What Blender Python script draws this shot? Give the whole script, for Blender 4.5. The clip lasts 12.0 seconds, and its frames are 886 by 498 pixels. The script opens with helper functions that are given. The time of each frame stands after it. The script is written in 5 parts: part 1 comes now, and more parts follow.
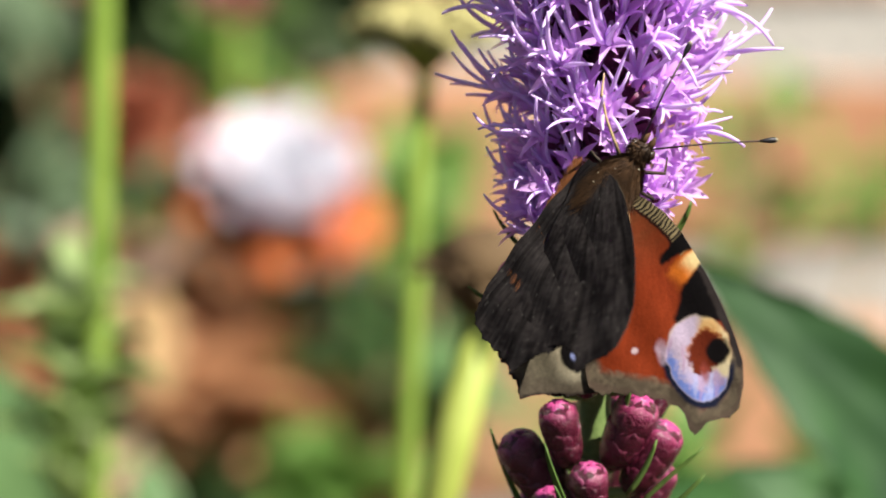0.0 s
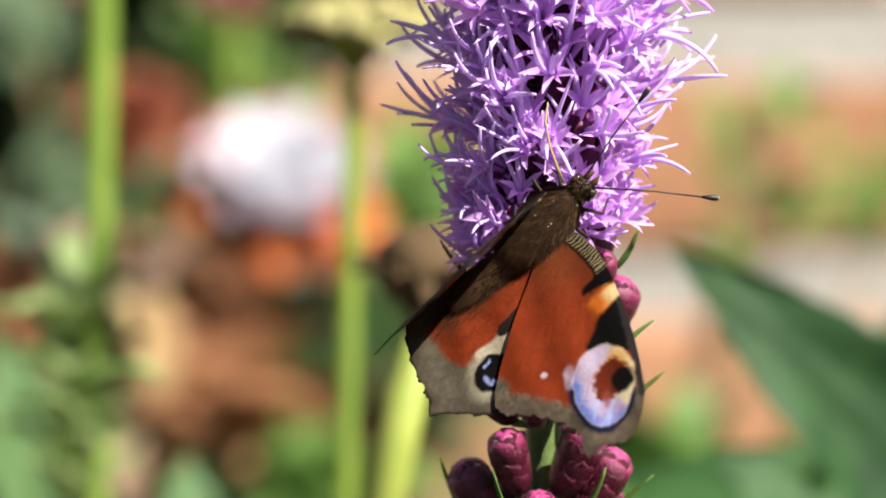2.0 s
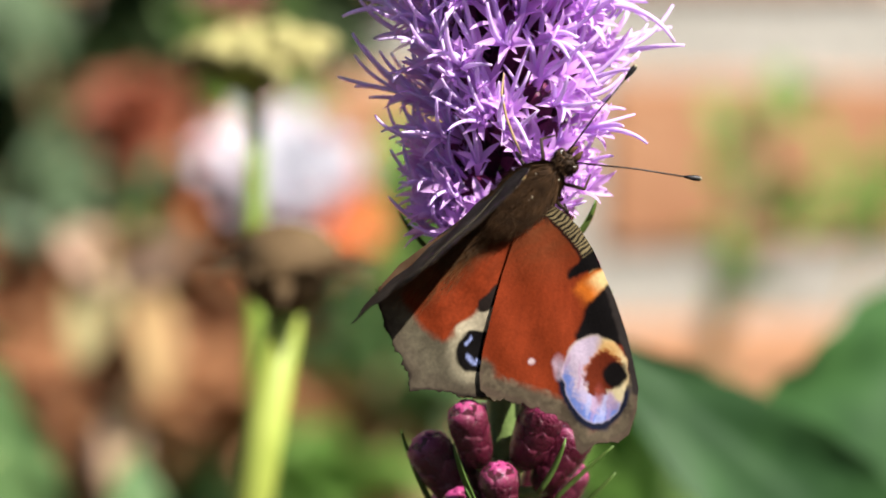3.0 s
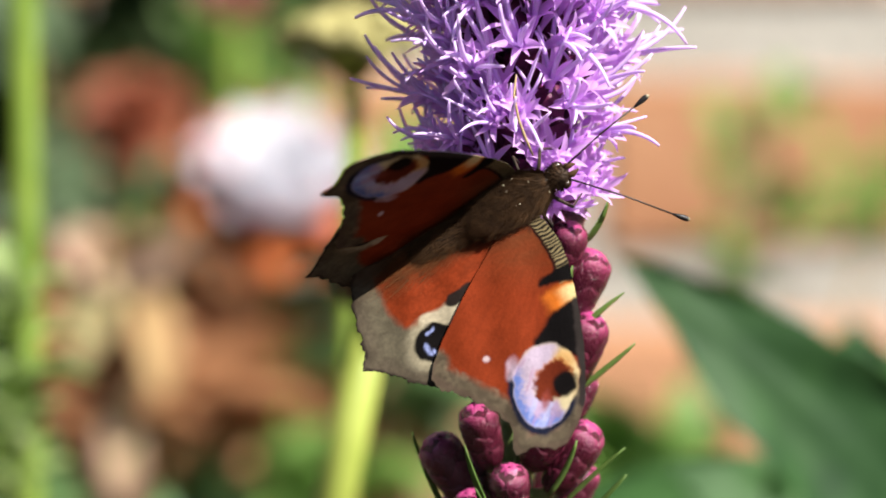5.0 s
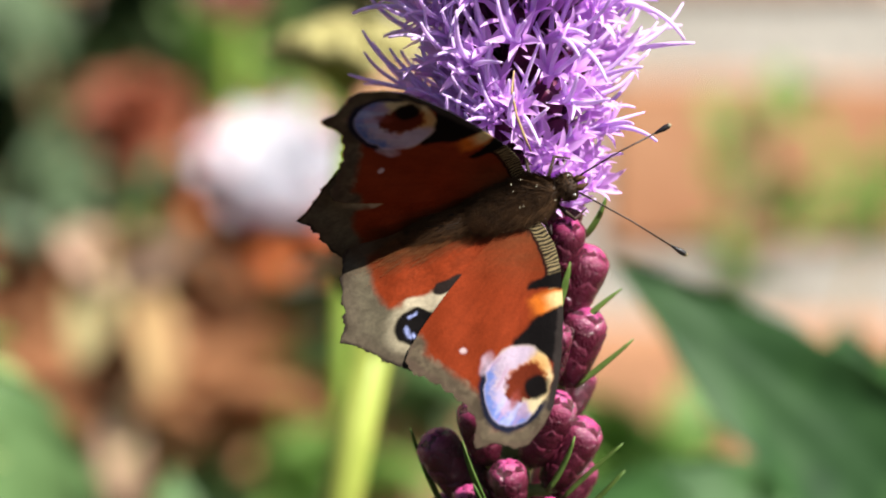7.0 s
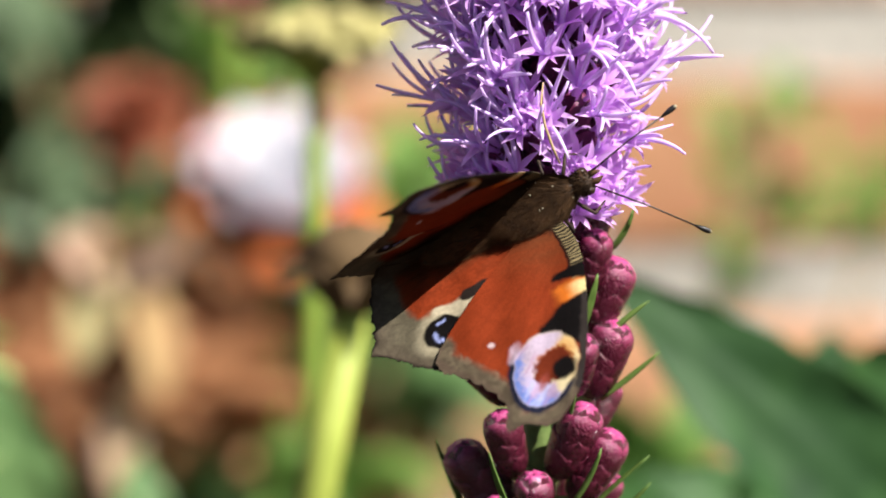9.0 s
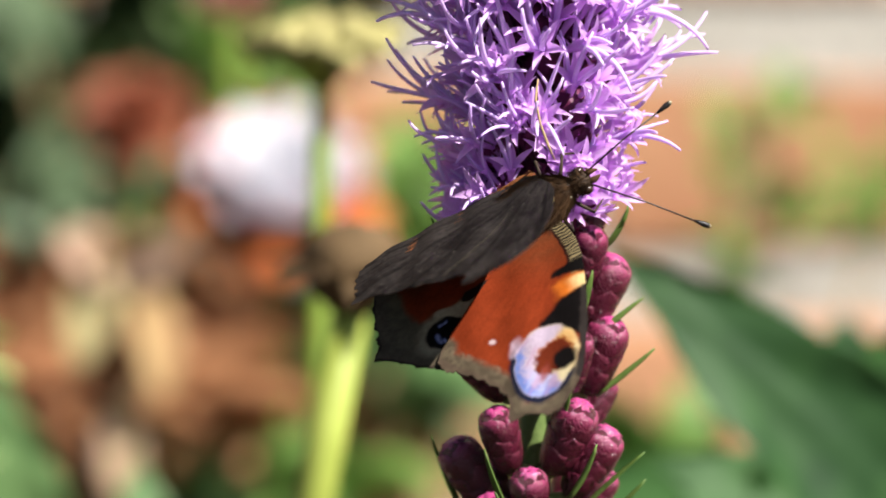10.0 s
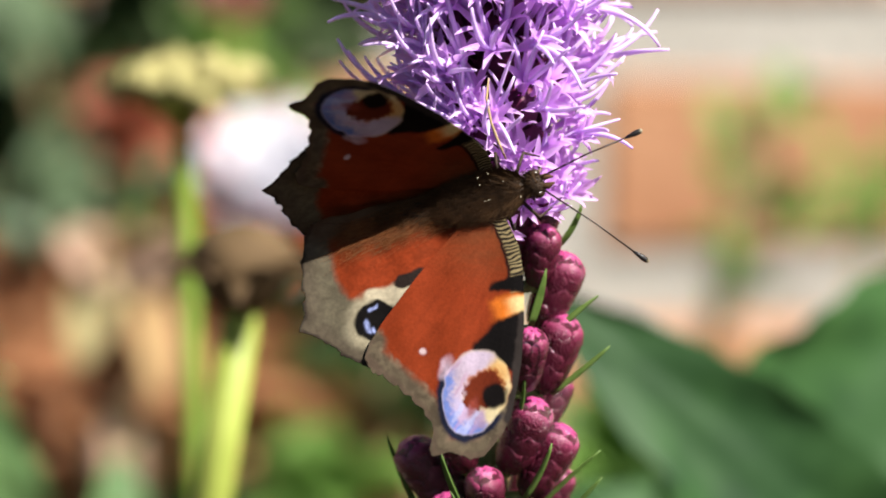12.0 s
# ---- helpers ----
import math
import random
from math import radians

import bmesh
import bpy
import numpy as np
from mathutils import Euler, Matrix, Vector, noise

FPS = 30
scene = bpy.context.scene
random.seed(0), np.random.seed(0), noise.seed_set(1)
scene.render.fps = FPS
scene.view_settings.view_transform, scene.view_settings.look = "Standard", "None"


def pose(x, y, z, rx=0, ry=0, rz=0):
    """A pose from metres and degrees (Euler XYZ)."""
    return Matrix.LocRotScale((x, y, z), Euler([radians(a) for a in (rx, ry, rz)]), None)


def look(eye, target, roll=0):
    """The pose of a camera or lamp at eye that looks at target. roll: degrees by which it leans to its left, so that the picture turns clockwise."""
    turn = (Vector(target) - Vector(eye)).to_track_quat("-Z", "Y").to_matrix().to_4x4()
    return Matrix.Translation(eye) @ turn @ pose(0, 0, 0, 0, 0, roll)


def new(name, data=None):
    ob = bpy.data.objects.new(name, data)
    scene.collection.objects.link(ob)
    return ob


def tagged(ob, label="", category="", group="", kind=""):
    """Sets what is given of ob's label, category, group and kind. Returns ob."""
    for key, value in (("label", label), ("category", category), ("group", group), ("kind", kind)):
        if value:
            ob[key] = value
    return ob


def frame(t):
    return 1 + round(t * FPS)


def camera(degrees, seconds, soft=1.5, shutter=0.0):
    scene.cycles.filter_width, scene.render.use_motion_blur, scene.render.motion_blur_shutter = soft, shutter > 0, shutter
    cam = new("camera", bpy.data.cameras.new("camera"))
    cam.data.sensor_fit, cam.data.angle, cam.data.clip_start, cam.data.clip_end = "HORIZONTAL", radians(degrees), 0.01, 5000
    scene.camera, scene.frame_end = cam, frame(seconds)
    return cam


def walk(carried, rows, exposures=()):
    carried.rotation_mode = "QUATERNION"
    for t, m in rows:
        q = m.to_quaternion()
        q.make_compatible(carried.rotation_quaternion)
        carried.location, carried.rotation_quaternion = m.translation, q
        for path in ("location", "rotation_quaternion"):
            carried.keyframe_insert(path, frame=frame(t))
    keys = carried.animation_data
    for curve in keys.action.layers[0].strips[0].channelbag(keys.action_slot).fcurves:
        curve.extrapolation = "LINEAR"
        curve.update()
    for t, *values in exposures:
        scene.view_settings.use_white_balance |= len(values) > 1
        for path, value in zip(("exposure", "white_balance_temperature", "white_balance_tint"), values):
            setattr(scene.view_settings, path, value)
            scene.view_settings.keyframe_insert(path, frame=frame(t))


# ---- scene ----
# ---------------------------------------------------------------- camera
cam = camera(10, 12.0, soft=1.75)
cam.data.dof.use_dof = True
cam.data.dof.focus_distance = 0.646
cam.data.dof.aperture_fstop = 15.5
walk(cam, [(0, pose(0, 0, 0.70, 82, 0, 0)), (12.0, pose(0, 0, 0.70, 82, 0, 0))])

# ---------------------------------------------------------------- light
SUN_ELEVATION, SUN_AZIMUTH = 48.0, 124.0      # degrees; azimuth clockwise from +y
world = bpy.data.worlds.new("sky")
scene.world = world
world.use_nodes = True
sky = world.node_tree.nodes.new("ShaderNodeTexSky")
sky.sky_type = "NISHITA"
sky.sun_disc = False
sky.sun_elevation = radians(SUN_ELEVATION)
sky.sun_rotation = radians(SUN_AZIMUTH)
background = world.node_tree.nodes["Background"]
background.inputs["Strength"].default_value = 0.036
world.node_tree.links.new(sky.outputs["Color"], background.inputs["Color"])

sun_data = bpy.data.lights.new("sun", "SUN")
sun_data.energy, sun_data.angle, sun_data.color = 5.0, radians(0.5), (1.0, 0.955, 0.89)
sun = new("sun", sun_data)
sun_way = Vector((math.sin(radians(SUN_AZIMUTH)) * math.cos(radians(SUN_ELEVATION)),
                  math.cos(radians(SUN_AZIMUTH)) * math.cos(radians(SUN_ELEVATION)),
                  math.sin(radians(SUN_ELEVATION))))
sun.matrix_world = look(sun_way * 20, (0, 0, 0))
scene.view_settings.exposure = 1.22

MM = 0.001


# ---------------------------------------------------------------- materials
def shader(name, rough=0.6, spec=0.4):
    m = bpy.data.materials.new(name)
    m.use_nodes = True
    b = m.node_tree.nodes["Principled BSDF"]
    b.inputs["Roughness"].default_value = rough
    b.inputs["Specular IOR Level"].default_value = spec
    return m, m.node_tree.nodes, m.node_tree.links, b


def noise_node(nodes, links, scale, detail=3.0, coords="Object"):
    tc = nodes.new("ShaderNodeTexCoord")
    n = nodes.new("ShaderNodeTexNoise")
    n.inputs["Scale"].default_value, n.inputs["Detail"].default_value = scale, detail
    links.new(tc.outputs[coords], n.inputs["Vector"])
    return n


def ramp_node(nodes, stops):
    r = nodes.new("ShaderNodeValToRGB")
    while len(r.color_ramp.elements) < len(stops):
        r.color_ramp.elements.new(0.5)
    for e, (p, c) in zip(r.color_ramp.elements, stops):
        e.position, e.color = p, (*c, 1)
    return r


def add_bump(nodes, links, bsdf, height, strength, distance):
    bump = nodes.new("ShaderNodeBump")
    bump.inputs["Strength"].default_value, bump.inputs["Distance"].default_value = strength, distance
    links.new(height, bump.inputs["Height"])
    links.new(bump.outputs["Normal"], bsdf.inputs["Normal"])


def mottled(name, dark, light, scale, rough=0.6, spec=0.3, fine=6.0, bump=0.3, depth=0.0003, thin=0.0, spread=0.35):
    """Two scales of colour, a little difference from piece to piece, fine relief; thin: share of light let through."""
    m, nodes, links, b = shader(name, rough, spec)
    big = noise_node(nodes, links, scale)
    small = noise_node(nodes, links, scale * fine, 4.0)
    mix = nodes.new("ShaderNodeMath")
    mix.operation = "MULTIPLY_ADD"
    mix.inputs[1].default_value = 0.45
    links.new(small.outputs["Fac"], mix.inputs[0])
    links.new(big.outputs["Fac"], mix.inputs[2])
    info = nodes.new("ShaderNodeObjectInfo")
    vary = nodes.new("ShaderNodeMath")
    vary.operation = "MULTIPLY_ADD"
    vary.inputs[1].default_value = spread
    links.new(info.outputs["Random"], vary.inputs[0])
    links.new(mix.outputs[0], vary.inputs[2])
    r = ramp_node(nodes, [(0.45, dark), (0.95 + spread * 0.4, light)])
    links.new(vary.outputs[0], r.inputs["Fac"])
    links.new(r.outputs["Color"], b.inputs["Base Color"])
    add_bump(nodes, links, b, small.outputs["Fac"], bump, depth)
    if thin:
        tr = nodes.new("ShaderNodeBsdfTranslucent")
        links.new(r.outputs["Color"], tr.inputs["Color"])
        both = nodes.new("ShaderNodeMixShader")
        both.inputs["Fac"].default_value = thin
        links.new(b.outputs["BSDF"], both.inputs[1])
        links.new(tr.outputs["BSDF"], both.inputs[2])
        links.new(both.outputs["Shader"], nodes["Material Output"].inputs["Surface"])
    return m


def along(name, stops, length, rough=0.5, spec=0.4, thin=0.0, scale=900.0, relief=0.5, depth=0.0004):
    """Colour that runs along the local z of a piece, with grain."""
    m, nodes, links, b = shader(name, rough, spec)
    tc = nodes.new("ShaderNodeTexCoord")
    sep = nodes.new("ShaderNodeSeparateXYZ")
    links.new(tc.outputs["Object"], sep.inputs[0])
    n = noise_node(nodes, links, scale, 3.0)
    k = nodes.new("ShaderNodeMath")
    k.operation = "MULTIPLY_ADD"
    k.inputs[1].default_value = 1 / length
    links.new(sep.outputs["Z"], k.inputs[0])
    sc = nodes.new("ShaderNodeMath")
    sc.operation = "MULTIPLY_ADD"
    sc.inputs[1].default_value, sc.inputs[2].default_value = 0.5, -0.25
    links.new(n.outputs["Fac"], sc.inputs[0])
    links.new(sc.outputs[0], k.inputs[2])
    r = ramp_node(nodes, stops)
    links.new(k.outputs[0], r.inputs["Fac"])
    links.new(r.outputs["Color"], b.inputs["Base Color"])
    add_bump(nodes, links, b, n.outputs["Fac"], relief, depth)
    if thin:
        tr = nodes.new("ShaderNodeBsdfTranslucent")
        links.new(r.outputs["Color"], tr.inputs["Color"])
        both = nodes.new("ShaderNodeMixShader")
        both.inputs["Fac"].default_value = thin
        links.new(b.outputs["BSDF"], both.inputs[1])
        links.new(tr.outputs["BSDF"], both.inputs[2])
        links.new(both.outputs["Shader"], nodes["Material Output"].inputs["Surface"])
    return m


def wing_material():
    """The scales' colours lie in the mesh; fine dust-like grain and relief are added here."""
    m, nodes, links, b = shader("wing_scales", 0.75, 0.03)
    at_col = nodes.new("ShaderNodeAttribute")
    at_col.attribute_name = "scales"
    n = noise_node(nodes, links, 2600.0, 4.0)
    big = noise_node(nodes, links, 260.0, 3.0)
    r = ramp_node(nodes, [(0.3, (0.90, 0.90, 0.90)), (0.7, (1.06, 1.05, 1.04))])
    r2 = ramp_node(nodes, [(0.3, (0.85, 0.83, 0.82)), (0.7, (1.1, 1.1, 1.1))])
    links.new(n.outputs["Fac"], r.inputs["Fac"])
    links.new(big.outputs["Fac"], r2.inputs["Fac"])
    mul = nodes.new("ShaderNodeMix")
    mul.data_type, mul.blend_type = "RGBA", "MULTIPLY"
    mul.inputs["Factor"].default_value = 1.0
    links.new(at_col.outputs["Color"], mul.inputs[6])
    links.new(r.outputs["Color"], mul.inputs[7])
    mul2 = nodes.new("ShaderNodeMix")
    mul2.data_type, mul2.blend_type = "RGBA", "MULTIPLY"
    mul2.inputs["Factor"].default_value = 1.0
    links.new(mul.outputs[2], mul2.inputs[6])
    links.new(r2.outputs["Color"], mul2.inputs[7])
    links.new(mul2.outputs[2], b.inputs["Base Color"])
    add_bump(nodes, links, b, n.outputs["Fac"], 0.35, 0.0001)
    return m


WING = wing_material()
HAIR = mottled("reddish_wing_hair", (0.075, 0.029, 0.011), (0.165, 0.060, 0.020), 700, 0.8, 0.1)
FUR = mottled("brown_fur", (0.0158, 0.00792, 0.0036), (0.0828, 0.0418, 0.0173), 700, 0.8, 0.2)
BODY = mottled("dark_body", (0.00864, 0.00576, 0.0036), (0.036, 0.0202, 0.0108), 900, 0.7, 0.3)
POLLEN = mottled("pale_pollen", (0.55, 0.48, 0.30), (0.72, 0.66, 0.48), 900, 0.6, 0.3)
EYE = mottled("insect_eye", (0.0072, 0.00432, 0.00288), (0.0288, 0.0144, 0.0072), 900, 0.25, 0.5)
ANTENNA = along("antenna_shaft", [(0.0, (0.0216, 0.0108, 0.00864)), (1.0, (0.036, 0.0216, 0.0144))], 0.014)
CLUB = along("antenna_club", [(0.0, (0.00576, 0.00432, 0.00432)), (0.7, (0.0072, 0.00576, 0.00576)), (0.95, (0.36, 0.302, 0.18))], 0.0026)
PETAL = mottled("violet_petal", (0.72, 0.37, 0.83), (0.86, 0.55, 0.95), 260, 0.45, 0.35, 5, 0.15, 0.0001, 0.5)
STYLE = mottled("pale_violet_style", (0.72, 0.50, 0.91), (0.87, 0.68, 0.98), 300, 0.45, 0.35, 5, 0.15, 0.0001, 0.4)
CUP = mottled("dark_maroon_cup", (0.036, 0.0036, 0.018), (0.122, 0.013, 0.0576), 500, 0.5, 0.4)
SCALE = along("bud_scale", [(0.0, (0.036, 0.003, 0.009)), (0.55, (0.066, 0.007, 0.018)), (0.9, (0.115, 0.018, 0.038)), (1.0, (0.21, 0.06, 0.095))], 0.0042, 0.16, 0.6, 0.0, 4200.0, 0.9, 0.00024)
SCALE_TIP = along("upper_bud_scale", [(0.0, (0.045, 0.004, 0.012)), (0.45, (0.10, 0.011, 0.030)), (0.8, (0.24, 0.030, 0.090)), (1.0, (0.42, 0.10, 0.21))], 0.0036, 0.16, 0.6, 0.0, 4200.0, 0.9, 0.00024)
BUD = mottled("bud_core", (0.0432, 0.00432, 0.0115), (0.0864, 0.0108, 0.0266), 4200, 0.18, 0.8, 3, 0.9, 0.00028)
CROWN = along("bud_crown", [(0.0, (0.22, 0.020, 0.082)), (0.5, (0.46, 0.065, 0.22)), (1.0, (0.64, 0.22, 0.41))], 0.0018, 0.16, 0.6, 0.0, 3000.0, 0.9, 0.0003)
GREEN_STEM = mottled("green_stem", (0.072, 0.122, 0.0288), (0.187, 0.245, 0.0792), 200, 0.5, 0.35)
BRACT = mottled("green_bract", (0.0504, 0.108, 0.018), (0.144, 0.23, 0.0504), 300, 0.5, 0.35, 5, 0.2, 0.0001, 0.4)
WITHERED = mottled("withered_thread", (0.158, 0.0936, 0.036), (0.36, 0.259, 0.13), 900, 0.7, 0.2)
LEAF = mottled("broad_leaf", (0.010, 0.036, 0.011), (0.050, 0.122, 0.034), 30, 0.55, 0.18, 5, 0.3, 0.0006, 0.25)
LEAF_SOFT = mottled("soft_leaf", (0.045, 0.115, 0.035), (0.115, 0.205, 0.072), 40, 0.5, 0.2, 8, 0.3, 0.0006, 0.3)
LEAF_PALE = mottled("pale_leaf", (0.055, 0.105, 0.048), (0.14, 0.20, 0.11), 40, 0.5, 0.25, 8, 0.3, 0.0006, 0.25)
LEAF_FRESH = mottled("fresh_pale_leaf", (0.26, 0.38, 0.12), (0.44, 0.54, 0.24), 40, 0.5, 0.2, 8, 0.3, 0.0006, 0.5)
LEAF_BRIGHT = mottled("bright_leaf", (0.0648, 0.151, 0.0216), (0.173, 0.302, 0.0648), 40, 0.5, 0.35, 8, 0.3, 0.0006, 0.35)
LEAF_DARK = mottled("shrub_leaf", (0.024, 0.046, 0.016), (0.082, 0.118, 0.046), 30, 0.6, 0.2, 8, 0.3, 0.0006, 0.25)
PALE_STEM = mottled("yellow_green_stem", (0.19, 0.24, 0.030), (0.32, 0.37, 0.07), 90, 0.5, 0.35)
THIN_STEM = mottled("mid_green_stem", (0.060, 0.115, 0.010), (0.14, 0.20, 0.026), 90, 0.6, 0.12)
YELLOW = mottled("yellow_floret", (0.187, 0.173, 0.0504), (0.338, 0.302, 0.122), 300, 0.7, 0.25)
BROWN = mottled("dry_brown", (0.072, 0.0468, 0.0216), (0.216, 0.144, 0.072), 200, 0.8, 0.2)
DRY = mottled("dry_beige_leaf", (0.44, 0.27, 0.12), (0.62, 0.44, 0.22), 60, 0.7, 0.2, 6, 0.4, 0.0006, 0.35)
STRAW = mottled("straw_leaf", (0.36, 0.30, 0.13), (0.54, 0.47, 0.24), 60, 0.7, 0.2, 6, 0.4, 0.0006, 0.35)
FADED_PINK = mottled("faded_pink_petal", (0.34, 0.20, 0.135), (0.50, 0.34, 0.24), 60, 0.7, 0.2, 6, 0.4, 0.0006, 0.3)
SEED = mottled("dry_seed_head", (0.036, 0.022, 0.010), (0.11, 0.07, 0.034), 200, 0.8, 0.15)
RUSSET = mottled("russet_leaf", (0.20, 0.076, 0.033), (0.36, 0.175, 0.082), 60, 0.7, 0.2, 6, 0.4, 0.0006, 0.35)
WHITE_PETAL = mottled("white_petal", (0.66, 0.66, 0.71), (0.80, 0.79, 0.83), 60, 0.5, 0.3, 5, 0.2, 0.0003, 0.4)
PINK_PETAL = mottled("pink_petal", (0.518, 0.23, 0.274), (0.634, 0.396, 0.418), 60, 0.5, 0.3, 5, 0.2, 0.0003, 0.2)
ORANGE_PETAL = mottled("orange_petal", (0.52, 0.115, 0.030), (0.68, 0.23, 0.07), 60, 0.5, 0.3, 5, 0.2, 0.0003, 0.3)
RED_PETAL = mottled("dull_red_petal", (0.187, 0.0446, 0.0202), (0.324, 0.101, 0.0504), 60, 0.55, 0.3, 5, 0.2, 0.0003, 0.15)
ROSE_PETAL = mottled("rose_petal", (0.36, 0.072, 0.0864), (0.518, 0.187, 0.202), 60, 0.55, 0.3, 5, 0.2, 0.0003, 0.15)
BRICK = mottled("fired_brick", (0.288, 0.115, 0.054), (0.49, 0.252, 0.137), 22, 0.85, 0.2, 9, 0.6, 0.002, 0.0, 0.6)
MORTAR = mottled("lime_mortar", (0.389, 0.353, 0.31), (0.497, 0.468, 0.41), 30, 0.9, 0.15, 8, 0.6, 0.002)
SOIL = mottled("garden_soil", (0.013, 0.00864, 0.00576), (0.0396, 0.0259, 0.0158), 14, 0.95, 0.1, 9, 0.9, 0.01)


# ---------------------------------------------------------------- mesh tools
def mesh_of(name, verts, faces, material, smooth=True):
    me = bpy.data.meshes.new(name)
    me.from_pydata([tuple(v) for v in verts], [], faces)
    me.validate()
    if smooth:
        me.polygons.foreach_set("use_smooth", [True] * len(me.polygons))
    for m in (material if isinstance(material, (list, tuple)) else [material]):
        me.materials.append(m)
    return me


def part(name, me, parent, m=None, label=""):
    ob = new(name, me)
    ob.parent = parent
    if m is not None:
        ob.matrix_basis = m
    return tagged(ob, label)


def aim(base, way, spin=0.0):
    """A pose at base whose z points along way."""
    q = Vector(way).normalized().to_track_quat("Z", "Y").to_matrix().to_4x4()
    return Matrix.Translation(base) @ q @ Matrix.Rotation(spin, 4, "Z")


def facing(base, way, front, spin=0.0):
    """A pose at base whose z points along way and whose -y turns to front."""
    z = Vector(way).normalized()
    y = -(Vector(front) - z * Vector(front).dot(z)).normalized()
    x = y.cross(z)
    return Matrix.Translation(base) @ Matrix((x, y, z)).transposed().to_4x4() @ Matrix.Rotation(spin, 4, "Z")


def tube_data(path, radii, sides=7, close=True):
    path = [Vector(p) for p in path]
    verts, faces = [], []
    side = None
    for i, p in enumerate(path):
        d = (path[min(i + 1, len(path) - 1)] - path[max(i - 1, 0)]).normalized()
        if side is None:
            side = d.orthogonal().normalized()
        side = (side - d * side.dot(d)).normalized()
        up = d.cross(side)
        for k in range(sides):
            a = 2 * math.pi * k / sides
            verts.append(p + (side * math.cos(a) + up * math.sin(a)) * radii[i])
    for i in range(len(path) - 1):
        for k in range(sides):
            a, b = i * sides + k, i * sides + (k + 1) % sides
            faces.append((a, b, b + sides, a + sides))
    if close:
        faces.append(tuple(range(sides))[::-1])
        faces.append(tuple(range((len(path) - 1) * sides, len(path) * sides)))
    return verts, faces


def lathe_data(profile, sides=12, wobble=0.0, rnd=None):
    verts, faces = [], []
    for r, z in profile:
        for k in range(sides):
            a = 2 * math.pi * k / sides
            q = r * (1 + (rnd.uniform(-wobble, wobble) if rnd else 0))
            verts.append((q * math.cos(a), q * math.sin(a), z))
    n = len(profile)
    for i in range(n - 1):
        for k in range(sides):
            a, b = i * sides + k, i * sides + (k + 1) % sides
            faces.append((a, b, b + sides, a + sides))
    faces.append(tuple(range(sides))[::-1])
    faces.append(tuple(range((n - 1) * sides, n * sides)))
    return verts, faces


def blade_data(length, width, segs=6, cup=0.15, bend=0.6, tip=1.3, across=2, twist=0.0, thick=0.0):
    """A leaf or petal along z, bent towards +y, cupped across; with thick it is a closed sheet."""
    verts, faces = [], []
    n = across * 2 + 1
    x = y = z = 0.0
    step = length / segs
    rows = []
    for i in range(segs + 1):
        s = i / segs
        a = bend * s
        w = width * 0.5 * (math.sin(math.pi * min(1.0, 0.12 + 0.88 * s) ** 0.8) ** (1 / tip) if s < 1 else 0.0)
        w = max(w, width * 0.02)
        row = []
        for k in range(n):
            e = (k - across) / across
            px, pd = e * w, cup * w * e * e
            t = twist * s
            row.append(Vector((px * math.cos(t), y - pd * math.cos(a) + px * math.sin(t), z + pd * math.sin(a))))
        rows.append(row)
        y += math.sin(a) * step
        z += math.cos(a) * step
    for row in rows:
        verts += row
    for i in range(segs):
        for k in range(n - 1):
            a = i * n + k
            faces.append((a, a + 1, a + n + 1, a + n))
    if thick:
        base = len(verts)
        verts += [v + Vector((0, thick, 0)) for v in verts[:base]]
        faces += [tuple(base + q for q in f[::-1]) for f in faces[:]]
        edge = [k for k in range(n)] + [i * n + n - 1 for i in range(1, segs + 1)] \
            + [segs * n + k for k in range(n - 2, -1, -1)] + [i * n for i in range(segs - 1, 0, -1)]
        for a, b in zip(edge, edge[1:] + edge[:1]):
            faces.append((b, a, a + base, b + base))
    return verts, faces


def joined(pieces):
    """Pieces (verts, faces, matrix) in one list of vertices and faces."""
    verts, faces = [], []
    for v, f, m in pieces:
        o = len(verts)
        verts += [m @ Vector(p) for p in v]
        faces += [tuple(q + o for q in t) for t in f]
    return verts, faces


# ---------------------------------------------------------------- ground and wall
def ground():
    n, size = 60, 60.0
    verts, faces = [], []
    for j in range(n + 1):
        for i in range(n + 1):
            u, v = i / n * 2 - 1, j / n * 2 - 1
            x, y = size * u * abs(u) ** 1.5, 0.8 + size * v * abs(v) ** 1.5
            z = 0.015 * noise.noise((x * 6, y * 6, 0)) if abs(x) < 3 and abs(y) < 3 else 0
            verts.append((x, y, z - 0.01))
    for j in range(n):
        for i in range(n):
            a = j * (n + 1) + i
            faces.append((a, a + 1, a + n + 2, a + n + 1))
    tagged(new("ground", mesh_of("ground", verts, faces, SOIL)), "brown crumbly garden soil of a flower bed", "ground", kind="structure")


def brick_mesh(rnd):
    l, d, h, b = 0.213, 0.10, 0.057, 0.004
    verts, faces = [], []
    for sy, inset in ((-1, b), (-1, 0), (1, 0)):
        y = sy * d / 2 + (b if inset == 0 and sy < 0 else 0)
        for sx, sz in ((-1, -1), (1, -1), (1, 1), (-1, 1)):
            verts.append((sx * (l / 2 - inset) + rnd.uniform(-1, 1) * 0.0015, y + rnd.uniform(-1, 1) * 0.0008,
                          sz * (h / 2 - inset) + rnd.uniform(-1, 1) * 0.0015))
    faces.append((0, 1, 2, 3))
    for o in (0, 4):
        for k in range(4):
            faces.append((o + k, o + 4 + k, o + 4 + (k + 1) % 4, o + (k + 1) % 4))
    faces.append((11, 10, 9, 8))
    return mesh_of("brick", verts, faces, BRICK, smooth=False)


